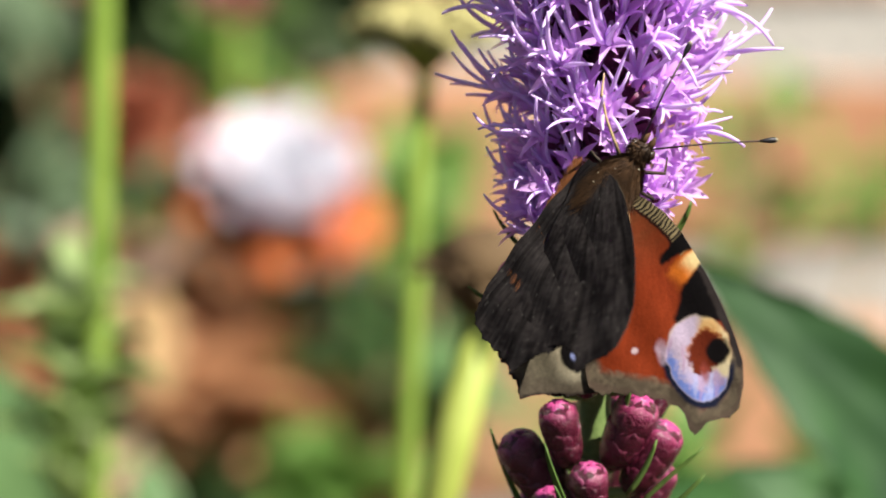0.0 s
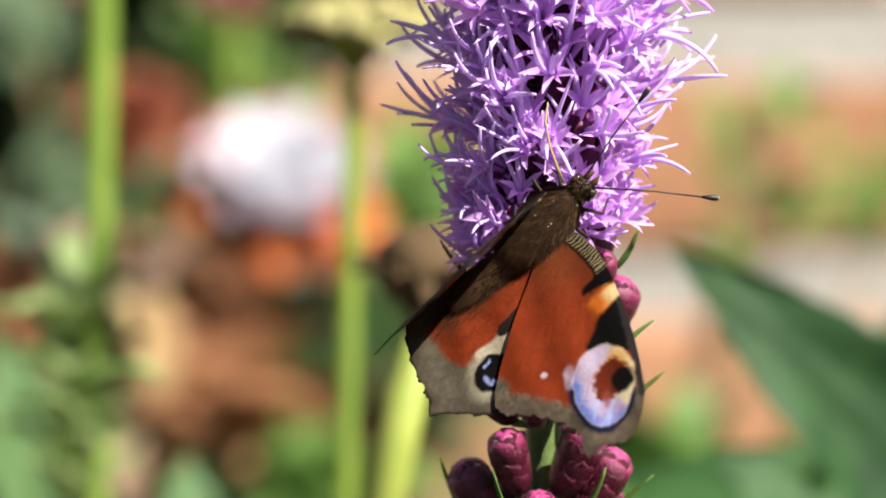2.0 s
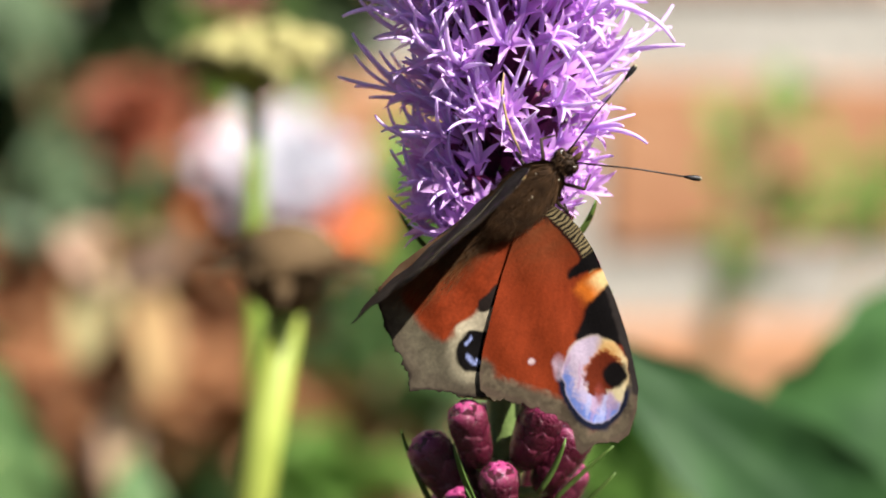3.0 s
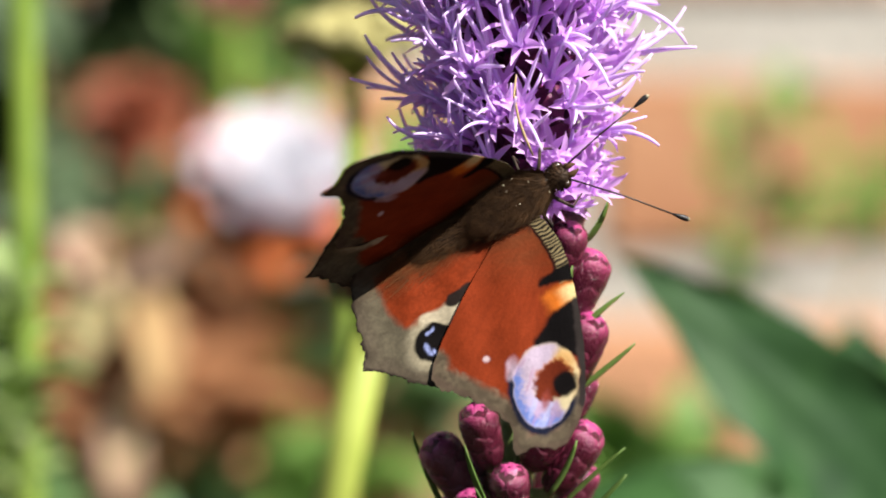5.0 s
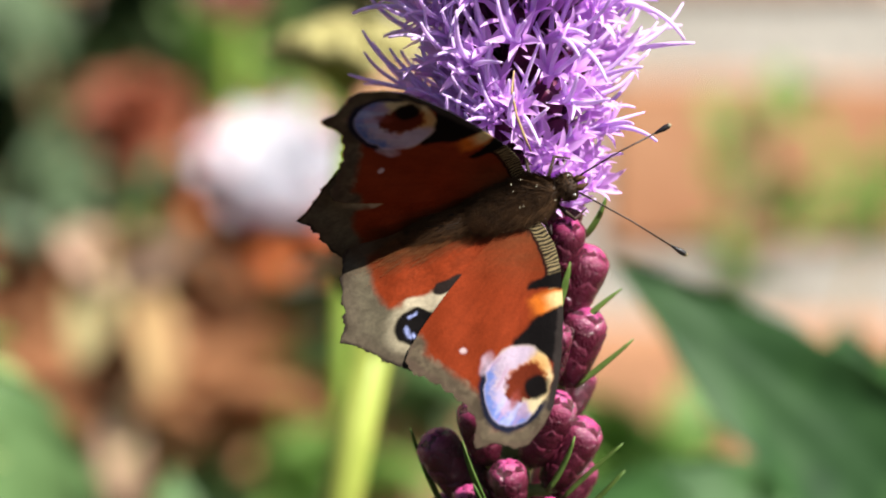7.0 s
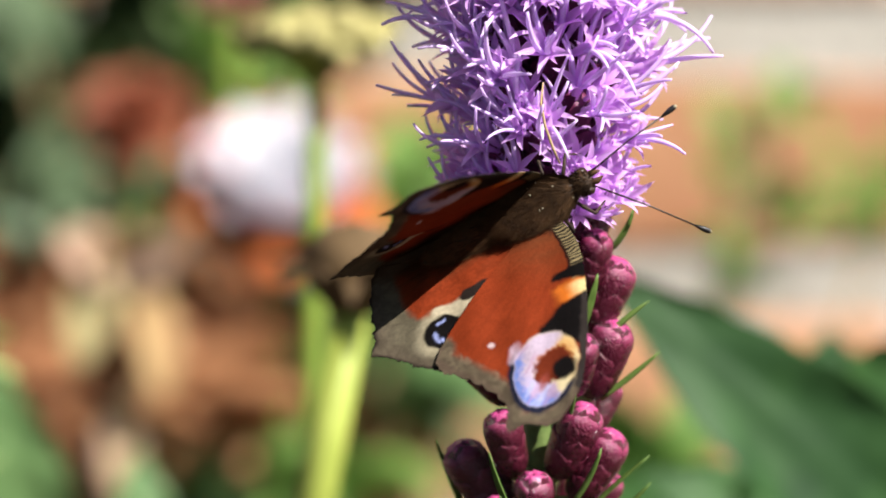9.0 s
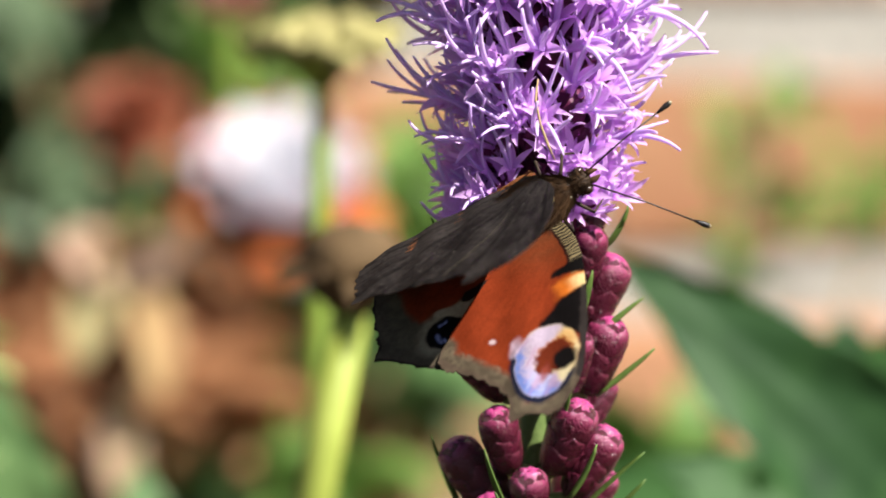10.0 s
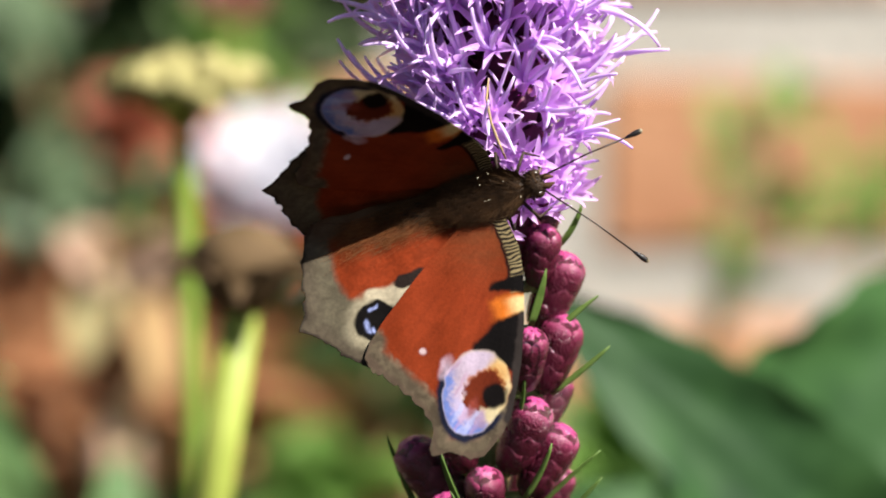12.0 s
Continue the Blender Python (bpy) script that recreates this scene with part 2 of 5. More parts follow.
WALL_Y, COURSE, BRICK_PITCH = 1.585, 0.0797, 0.233
JOINT_Z, JOINT_X = 0.4657, 0.0386


def brick_wall():
    rnd = random.Random(4)
    verts, faces = [], []
    n = 40
    for j in range(n + 1):
        for i in range(n + 1):
            x, z = -2.2 + 4.4 * i / n, -0.1 + 1.6 * j / n
            verts.append((x, WALL_Y + 0.001 + 0.0015 * noise.noise((x * 30, z * 30, 0)), z))
    for j in range(n):
        for i in range(n):
            a = j * (n + 1) + i
            faces.append((a, a + 1, a + n + 2, a + n + 1))
    o = len(verts)
    verts += [(-2.2, WALL_Y + 0.22, -0.1), (2.2, WALL_Y + 0.22, -0.1), (2.2, WALL_Y + 0.22, 1.5), (-2.2, WALL_Y + 0.22, 1.5)]
    c = (0, n, (n + 1) * (n + 1) - 1, n * (n + 1))
    faces.append((o + 3, o + 2, o + 1, o))
    faces += [(c[k], o + k, o + (k + 1) % 4, c[(k + 1) % 4]) for k in range(4)]
    wall = tagged(new("wall_1", mesh_of("wall", verts, faces, MORTAR, smooth=False)),
                  "old orange brick garden wall with wide pale mortar joints", "wall", kind="structure")
    kinds = [brick_mesh(rnd) for _ in range(6)]
    lowest = JOINT_Z - COURSE * math.floor(JOINT_Z / COURSE)
    row = 0
    z = lowest + COURSE / 2
    shift = round((JOINT_Z - lowest) / COURSE)
    while z < 1.25:
        half = (row - shift) % 2 * 0.5
        for k in range(-8, 8):
            x = JOINT_X + (k + 0.5 + half) * BRICK_PITCH
            part("brick", kinds[rnd.randrange(6)], wall, pose(x, WALL_Y + 0.048 + rnd.uniform(-0.002, 0.002), z, rnd.uniform(-0.6, 0.6), 0, rnd.uniform(-0.5, 0.5)))
        z += COURSE
        row += 1


ground()


# ---------------------------------------------------------------- blazing star (the flower spike)
KNEE = 0.6079          # height of the spike's lower third above the soil
AXIS = (0.0062, 0.6556)


BUD_PROFILE = [(1.0, 0), (1.7, 0.6), (2.15, 2.0), (2.45, 4.0), (2.62, 6.0), (2.66, 7.3), (2.48, 8.3), (1.95, 9.1), (1.0, 9.55), (0.2, 9.65)]
# rows of scales: foot height, length, how many round the bud
BUD_ROWS = ((0.3, 3.7, 3), (2.2, 3.9, 4), (4.2, 3.7, 4), (6.1, 3.1, 4))


def bud_radius(z):
    for (r0, z0), (r1, z1) in zip(BUD_PROFILE, BUD_PROFILE[1:]):
        if z0 <= z <= z1:
            return r0 + (r1 - r0) * (z - z0) / (z1 - z0)
    return 0.3


def bud_scale_mesh(z0, length, count, material):
    """A broad blunt scale that lies close on the bud, its rim a little proud."""
    verts, faces = [], []
    segs, across = 7, 4
    n = across * 2 + 1
    for lift in (0.0, -0.22):
        for i in range(segs + 1):
            s = i / segs
            z = z0 + length * s
            shape = 1 - 0.25 * (0.5 - s) if s < 0.5 else math.sqrt(max(0.0004, 1 - ((s - 0.5) / 0.5) ** 2.4))
            for k in range(n):
                u = (k - across) / across
                a = u * shape * math.pi / count * 1.12 - math.pi / 2
                r = bud_radius(z) + 0.03 + 0.11 * s - 0.05 * u * u + 0.07 * math.cos(u * 11 + z0) * s + 0.10 * noise.noise(Vector((u * 2.2, z * 1.3, z0 * 3))) + lift
                verts.append((r * MM * math.cos(a), r * MM * math.sin(a), length * s * MM))
    o = n * (segs + 1)
    for i in range(segs):
        for k in range(n - 1):
            a = i * n + k
            faces.append((a, a + 1, a + n + 1, a + n))
    faces += [tuple(q + o for q in f[::-1]) for f in faces[:]]
    edge = [i * n + n - 1 for i in range(segs + 1)] + [segs * n + k for k in range(n - 2, -1, -1)] + [i * n for i in range(segs - 1, -1, -1)]
    for a, b in zip(edge, edge[1:]):
        faces.append((b, a, a + o, b + o))
    return mesh_of("bud_scale", verts, faces, material)


def crown_mesh(rnd):
    """The puckered bright tip of a bud."""
    v, f = lathe_data([(1.75 * MM, -0.9 * MM), (1.72 * MM, -0.3 * MM), (1.45 * MM, 0.2 * MM), (1.0 * MM, 0.5 * MM), (0.5 * MM, 0.62 * MM), (0.12 * MM, 0.40 * MM)], 22, 0.26, rnd)
    return mesh_of("bud_crown", v, f, CROWN)


def make_bud(plant, m, meshes, size, rnd):
    core, rows, crown = meshes
    b = part("bud", core, plant, m @ Matrix.Diagonal((size * 0.99, size * 0.99, size, 1)))
    spin = rnd.uniform(0, 6.28)
    for row, ((z, length, count), me) in enumerate(zip(BUD_ROWS, rows)):
        for k in range(count):
            a = spin + (k + 0.5 * row) * 2 * math.pi / count + rnd.uniform(-0.06, 0.06)
            part("scale", me, b, Matrix.Rotation(a, 4, "Z") @ Matrix.Translation((0, 0, z * MM)))
    part("crown", crown, b, Matrix.Translation((0, 0, 0.0092)) @ Matrix.Rotation(spin, 4, "Z"), "bright magenta tip of a closed bud")


def floret_mesh(rnd, young=False):
    """A tube, five pointed recurved lobes and two long styles that curl up; the local x is the upper side."""
    petals, styles = [], []
    length = rnd.uniform(0.0048, 0.0062)
    tube = tube_data([(0, 0, 0), (0, 0, length * 0.5), (0, 0, length)], [0.00028, 0.0004, 0.0008], 6, False)
    petals.append((*tube, Matrix()))
    for k in range(5):
        v, f = blade_data(rnd.uniform(0.0032, 0.0048), rnd.uniform(0.0010, 0.0014), 6, cup=0.6, bend=rnd.uniform(0.3, 1.1), tip=1.1, across=1, twist=rnd.uniform(-0.4, 0.4))
        petals.append((v, f, Matrix.Rotation(k * 1.2566 + rnd.uniform(-0.2, 0.2), 4, "Z") @ pose(0, 0.0006, length - 0.0002, -rnd.uniform(10, 42))))
    for k in range(2):
        n = 12
        reach = rnd.uniform(0.0015, 0.004) if young else rnd.uniform(0.0062, 0.0125)
        way = Vector((rnd.uniform(-0.25, 0.35), rnd.uniform(-0.45, 0.45), 1.0)).normalized()
        if rnd.random() < 0.75:
            pull = Vector((rnd.uniform(0.3, 1.5), rnd.uniform(-0.7, 0.7), rnd.uniform(-0.3, 0.2)))
        else:
            pull = Vector((rnd.uniform(-1.3, 0.2), rnd.uniform(-1.2, 1.2), rnd.uniform(-0.9, 0.0)))
        p, path = Vector((0, 0, length * 0.7)), []
        for i in range(n):
            path.append(p.copy())
            way = (way + pull * (1.6 / n) * (i / n + 0.25)).normalized()
            p += way * reach / (n - 1)
        radii = [0.00021 + 0.00013 * math.sin(math.pi * min(1, i / n + 0.15)) for i in range(n)]
        radii[-1] = 0.00016
        styles.append((*tube_data(path, radii, 6), Matrix()))
    pv, pf = joined(petals)
    sv, sf = joined(styles)
    me = mesh_of("floret", pv + sv, pf + [tuple(q + len(pv) for q in t) for t in sf], [PETAL, STYLE])
    me.polygons.foreach_set("material_index", [0] * len(pf) + [1] * (len(me.polygons) - len(pf)))
    return me


def upward(base, way, up):
    """A pose at base whose z points along way and whose x turns towards up."""
    z = Vector(way).normalized()
    x = Vector(up) - z * Vector(up).dot(z)
    x = x.normalized() if x.length > 0.02 else z.orthogonal().normalized()
    return Matrix.Translation(base) @ Matrix((x, z.cross(x), z)).transposed().to_4x4()


def cup_mesh():
    v, f = lathe_data([(0.7 * MM, 0), (1.6 * MM, 1.2 * MM), (2.2 * MM, 3.5 * MM), (2.5 * MM, 6 * MM), (2.3 * MM, 7.6 * MM), (1.5 * MM, 8.0 * MM)], 10)
    pieces = [(v, f, Matrix())]
    for row in range(3):
        for k in range(6):
            bv, bf = blade_data(0.0036, 0.0026, 4, cup=0.5, bend=0.3, tip=1.6, across=1)
            z = 1.2 + row * 2.1
            r = (1.5, 2.15, 2.45)[row] * MM
            pieces.append((bv, bf, Matrix.Rotation((k + row * 0.5) * 1.047, 4, "Z") @ pose(0, -r - 0.0001, z * MM, 6)))
    v, f = joined(pieces)
    return mesh_of("flower_head", v, f, CUP)


def blazing_star():
    rnd = random.Random(11)
    plant = tagged(new("blazing_star"), "violet blazing star spike, open flowers above closed magenta buds", "flower")
    plant.matrix_basis = pose(AXIS[0], AXIS[1], 0)
    v, f = tube_data([(0, 0, -0.02), (0.001, 0, 0.2), (0, 0, 0.45), (0, 0, KNEE), (0, 0, KNEE + 0.06), (0, 0, KNEE + 0.13)],
                     [0.0034, 0.0032, 0.0028, 0.0022, 0.0016, 0.0008], 10)
    part("stem", mesh_of("stem", v, f, GREEN_STEM), plant, label="pale green stem")
    core_v, core_f = lathe_data([(r * MM, z * MM) for r, z in BUD_PROFILE], 20)
    bud_rows = [bud_scale_mesh(z, length, count, SCALE if z < 5 else SCALE_TIP) for z, length, count in BUD_ROWS]
    bud_parts = (mesh_of("bud", core_v, core_f, BUD), bud_rows, crown_mesh(random.Random(5)))
    # foot x, depth, height and tip x, height of each bud, in mm from the knee of the stem
    buds = [
        (5.9, -5.0, -4.0, 7.2, 3.7), (4.0, -2.0, -2.2, 4.7, 4.8), (5.7, 3.0, -0.7, 7.7, 5.7), (6.2, -2.0, -10.4, 10.3, -0.5), (6.7, -3.0, -18.2, 10.0, -8.6), (4.3, -9.0, -17.1, 5.2, -9.3),
        (7.4, 3.0, -22.9, 9.6, -17.4), (2.2, -7.0, -28.3, 6.1, -18.9), (4.3, -4.0, -33.1, 9.8, -22.9), (6.4, 2.0, -36.5, 9.9, -29.6),
        (-0.4, -10.0, -35.4, -0.9, -27.4), (-5.0, -3.0, -34.6, -10.9, -24.9), (-3.2, -8.0, -27.9, -5.4, -19.7), (-5.8, 1.0, -10.0, -12.0, -2.9),
        (-4.1, -4.0, -18.9, -9.8, -11.9), (-1.2, -9.0, -18.6, -2.1, -11.1), (0.5, -9.0, -10.4, 0.9, -2.9), (-2.8, -6.0, -8.9, -5.8, -2.2),
        (-2.8, -8.0, -39.5, -6.5, -31.3), (2.7, -9.0, -41.0, 5.3, -32.7), (-4.7, 2.0, -42.4, -9.5, -34.2), (5.3, 1.0, -44.7, 10.5, -36.5),
        (0.0, -9.0, -46.2, 0.1, -38.7), (0.9, 6.0, -29.4, 2.4, -21.0), (-1.3, 7.0, -30.9, -3.0, -22.7), (3.1, 6.0, -36.5, 6.9, -28.4), (-2.8, 6.0, -37.2, -7.1, -29.4), (-3.5, -5.0, -49.2, -7.2, -41.7),
    ]
    for bx, dep, bz, tx, tz in buds:
        way = Vector((tx - bx, dep * 0.35, tz - bz))
        tip = Vector((tx, dep * 1.15, tz))
        size = max(0.78, min(1.12, way.length / 9.2))
        foot = tip - way.normalized() * 9.6 * size
        make_bud(plant, Matrix.Translation((0, 0, KNEE)) @ aim(foot * MM, way), bud_parts, size, rnd)
        if abs(foot.x) > 0.4:
            tv, tf = tube_data([Vector((0, 0, foot.z - 1.0)) * MM, foot * MM], [0.0008, 0.0009], 6)
            part("stalk", mesh_of("stalk", tv, tf, GREEN_STEM), plant, pose(0, 0, KNEE))
    # narrow green bracts: foot x, height, tip x, height, depth
    bracts = [
        (8.6, -3.0, 0.8, 12.7, 6.0), (6.8, -4.0, -11.9, 12.9, -4.4), (7.9, -3.0, -18.6, 15.5, -12.2), (6.1, -5.0, -33.5, 13.8, -25.1),
        (8.6, -2.0, -36.1, 14.8, -29.9), (-8.0, -2.0, -36.5, -14.1, -24.5), (-2.4, -11.0, -34.6, -7.4, -24.9), (-2.8, -11.0, -35.7, -4.6, -29.6),
        (-9.1, 0.0, -1.4, -14.5, 3.7), (-9.8, 0.0, -11.1, -16.3, -5.1), (5.0, -8.0, -8.9, 7.2, -1.4), (3.5, -9.0, -20.8, 5.3, -13.7),
        (4.2, -10.0, -31.3, 8.6, -24.2), (-6.5, -3.0, -42.4, -13.2, -36.5),
    ]
    for bx, dep, bz, tx, tz in bracts:
        way = Vector((tx - bx, -1.0, tz - bz))
        v, f = blade_data(way.length * MM, 0.0012, 7, cup=0.7, bend=rnd.uniform(-0.5, 0.5), tip=1.5, across=1, thick=0.0002)
        part("bract", mesh_of("bract", v, f, BRACT), plant, Matrix.Translation((0, 0, KNEE)) @ aim(Vector((bx, dep, bz)) * MM, way, rnd.uniform(-0.6, 0.6)),
             "narrow green leaf below a bud")
    # open flower heads up the spike
    cup = cup_mesh()
    florets = [floret_mesh(rnd) for _ in range(16)]
    fresh = [floret_mesh(rnd, True) for _ in range(8)]
    z, k = 4.0, 0
    low = [(3.5, -3.0), (4.0, -2.6), (2.6, -2.4), (3.7, -1.2), (3.1, 0.0), (3.4, 2.2), (2.7, 3.6), (3.9, 4.6), (3.0, 5.6), (4.6, 0.0), (5.4, 2.6), (6.1, 4.4)]
    while z < 118:
        grow = min(1.0, 0.62 + z / 60) * (1.0 if z < 62 else max(0.45, 1 - (z - 62) / 90))
        a = -1.15 + k * 2.39996
        step = 1.1 if z < 62 else 1.9
        if low:
            (a, z), step, k = low.pop(0), 0.0, -1
            if not low:
                step = 3.0
        lift = rnd.uniform(0.55, 0.85) + (0.5 if z > 100 else 0)
        way = Vector((math.cos(a) * math.cos(lift), math.sin(a) * math.cos(lift), math.sin(lift)))
        foot = Vector((math.cos(a) * 1.2, math.sin(a) * 1.2, z)) * MM
        head = part("flower_head", cup, plant, Matrix.Translation((0, 0, KNEE)) @ upward(foot, way, (0, 0, 1)) @ Matrix.Scale(0.75 + 0.25 * grow, 4))
        near = z < 31
        pieces = []
        count = 9 if near else 7
        for i in range(count):
            spread = 0.0 if i == 0 else rnd.uniform(0.25, 0.72)
            b = i * 2 * math.pi / (count - 1) * 1.62 + rnd.uniform(-0.3, 0.3)
            w = Vector((math.sin(spread) * math.cos(b), math.sin(spread) * math.sin(b), math.cos(spread)))
            place = upward(Vector((w.x * 0.0016, w.y * 0.0016, 0.0066)), w, (math.cos(lift), rnd.uniform(-0.4, 0.4), math.sin(lift))) @ Matrix.Scale(rnd.uniform(0.82, 1.15) * (0.70 + 0.35 * grow), 4)
            if near:
                part("floret", fresh[rnd.randrange(8)] if z < 9 and rnd.random() < 0.8 else florets[rnd.randrange(16)], head, place)
            else:
                me = florets[rnd.randrange(16)]
                pieces.append(([q.co.copy() for q in me.vertices], [tuple(q.vertices) for q in me.polygons], place))
        if pieces:
            v, f = joined(pieces)
            tagged(part("floret_cluster", mesh_of("floret_cluster", v, f, PETAL), head), kind="stuff")
        z += step
        k += 1
    path = [Vector(p) for p in ((-0.4, -16.0, 24.1), (-0.7, -17.5, 21.7), (-0.1, -18.5, 18.7), (0.9, -19.0, 16.1), (1.8, -19.0, 14.1))]
    v, f = tube_data([p * MM for p in path], [0.0001, 0.00016, 0.00017, 0.00018, 0.0001], 6)
    part("withered_style", mesh_of("withered_style", v, f, WITHERED), plant, pose(0, 0, KNEE), "withered brown thread hanging from the flower")
    return plant


star = blazing_star()


# ---------------------------------------------------------------- butterfly
def smooth(a, b, x):
    t = np.clip((x - a) / (b - a), 0, 1)
    return t * t * (3 - 2 * t)


def seg_dist(p, a, b):
    a, b = np.array(a), np.array(b)
    d = b - a
    t = np.clip(((p - a) @ d) / (d @ d), 0, 1)
    return np.linalg.norm(p - (a + t[..., None] * d), axis=-1), t


def line_dist(p, pts):
    return np.min([seg_dist(p, a, b)[0] for a, b in zip(pts, pts[1:])], axis=0)


def inside(p, poly):
    x, y = p[..., 0], p[..., 1]
    r = np.zeros(x.shape, bool)
    for (x0, y0), (x1, y1) in zip(poly, poly[1:] + poly[:1]):
        hit = ((y0 > y) != (y1 > y)) & (x < (x1 - x0) * (y - y0) / (y1 - y0 + 1e-12) + x0)
        r ^= hit
    return r


def poly_mask(p, poly, soft=0.35):
    d = line_dist(p, poly + poly[:1])
    s = np.where(inside(p, poly), d, -d)
    return smooth(-soft, soft, s)


def oval(p, c, rx, ry, turn=0.0):
    q = p - np.array(c)
    co, si = math.cos(turn), math.sin(turn)
    return np.hypot((q[..., 0] * co + q[..., 1] * si) / rx, (-q[..., 0] * si + q[..., 1] * co) / ry)


def lay(col, mask, colour):
    return col * (1 - mask[..., None]) + np.array(colour) * mask[..., None]


RUST, BLACK, CREAM = (0.162, 0.0245, 0.0072), (0.00432, 0.0036, 0.0036), (0.547, 0.418, 0.194)
GREYBROWN, OLIVE = (0.09, 0.0706, 0.0461), (0.085, 0.0734, 0.049)

# wing outlines and marks in mm: forwards, outwards, from the wing's hinge
FORE = [(-0.68, -2.62), (-0.40, -0.72), (0.18, 1.19), (0.48, 4.33), (0.00, 7.67), (-0.92, 10.83), (-2.14, 14.64), (-3.66, 18.42), (-5.42, 21.94), (-7.14, 24.93), (-9.21, 26.96), (-11.90, 28.58), (-13.41, 28.37), (-14.33, 27.73), (-15.11, 27.26), (-15.88, 26.68), (-17.26, 26.74), (-18.10, 26.42), (-17.81, 25.19), (-16.95, 23.75), (-16.76, 22.41), (-17.26, 21.59), (-17.29, 20.45), (-18.10, 19.71), (-18.23, 18.66), (-19.20, 17.97), (-19.37, 16.76), (-20.39, 16.12), (-20.77, 14.89), (-21.79, 14.25), (-22.12, 13.18), (-22.35, 12.02), (-21.28, 10.49), (-18.86, 8.33), (-14.75, 5.35), (-10.60, 2.43), (-6.21, -0.21), (-3.23, -2.28)]
HIND = [(0.29, -0.70), (-3.24, 3.38), (-8.49, 9.36), (-14.76, 15.01), (-18.52, 16.25), (-20.14, 15.42), (-21.08, 14.11), (-22.33, 13.32), (-23.34, 12.22), (-24.67, 11.18), (-25.31, 9.89), (-26.28, 8.65), (-27.33, 7.70), (-28.29, 6.92), (-29.36, 6.27), (-28.60, 5.29), (-27.84, 4.30), (-27.77, 3.10), (-27.14, 2.07), (-27.23, 0.66), (-26.65, -0.69), (-26.53, -2.04), (-25.82, -3.35), (-25.19, -4.91), (-23.96, -6.43), (-19.85, -7.09), (-14.01, -6.58), (-6.98, -5.06), (-0.82, -3.14)]


def value_noise(x, y, seed):
    """Smooth noise in 0..1 on a unit lattice."""
    table = np.random.RandomState(seed).rand(64, 64)
    xi, yi = np.floor(x).astype(int), np.floor(y).astype(int)
    u, v = x - xi, y - yi
    u, v = u * u * (3 - 2 * u), v * v * (3 - 2 * v)
    g = lambda a, b: table[a % 64, b % 64]
    return (g(xi, yi) * (1 - u) + g(xi + 1, yi) * u) * (1 - v) + (g(xi, yi + 1) * (1 - u) + g(xi + 1, yi + 1) * u) * v


def uneven(p, size, amount, seed):
    """The places p moved a little, so that the marks get natural edges."""
    dx = value_noise(p[..., 0] * size, p[..., 1] * size, seed) + 0.5 * value_noise(p[..., 0] * size * 2.3, p[..., 1] * size * 2.3, seed + 1) - 0.75
    dy = value_noise(p[..., 0] * size + 31, p[..., 1] * size + 17, seed + 2) + 0.5 * value_noise(p[..., 0] * size * 2.3 + 9, p[..., 1] * size * 2.3, seed + 3) - 0.75
    return p + np.stack([dx, dy], -1) * amount


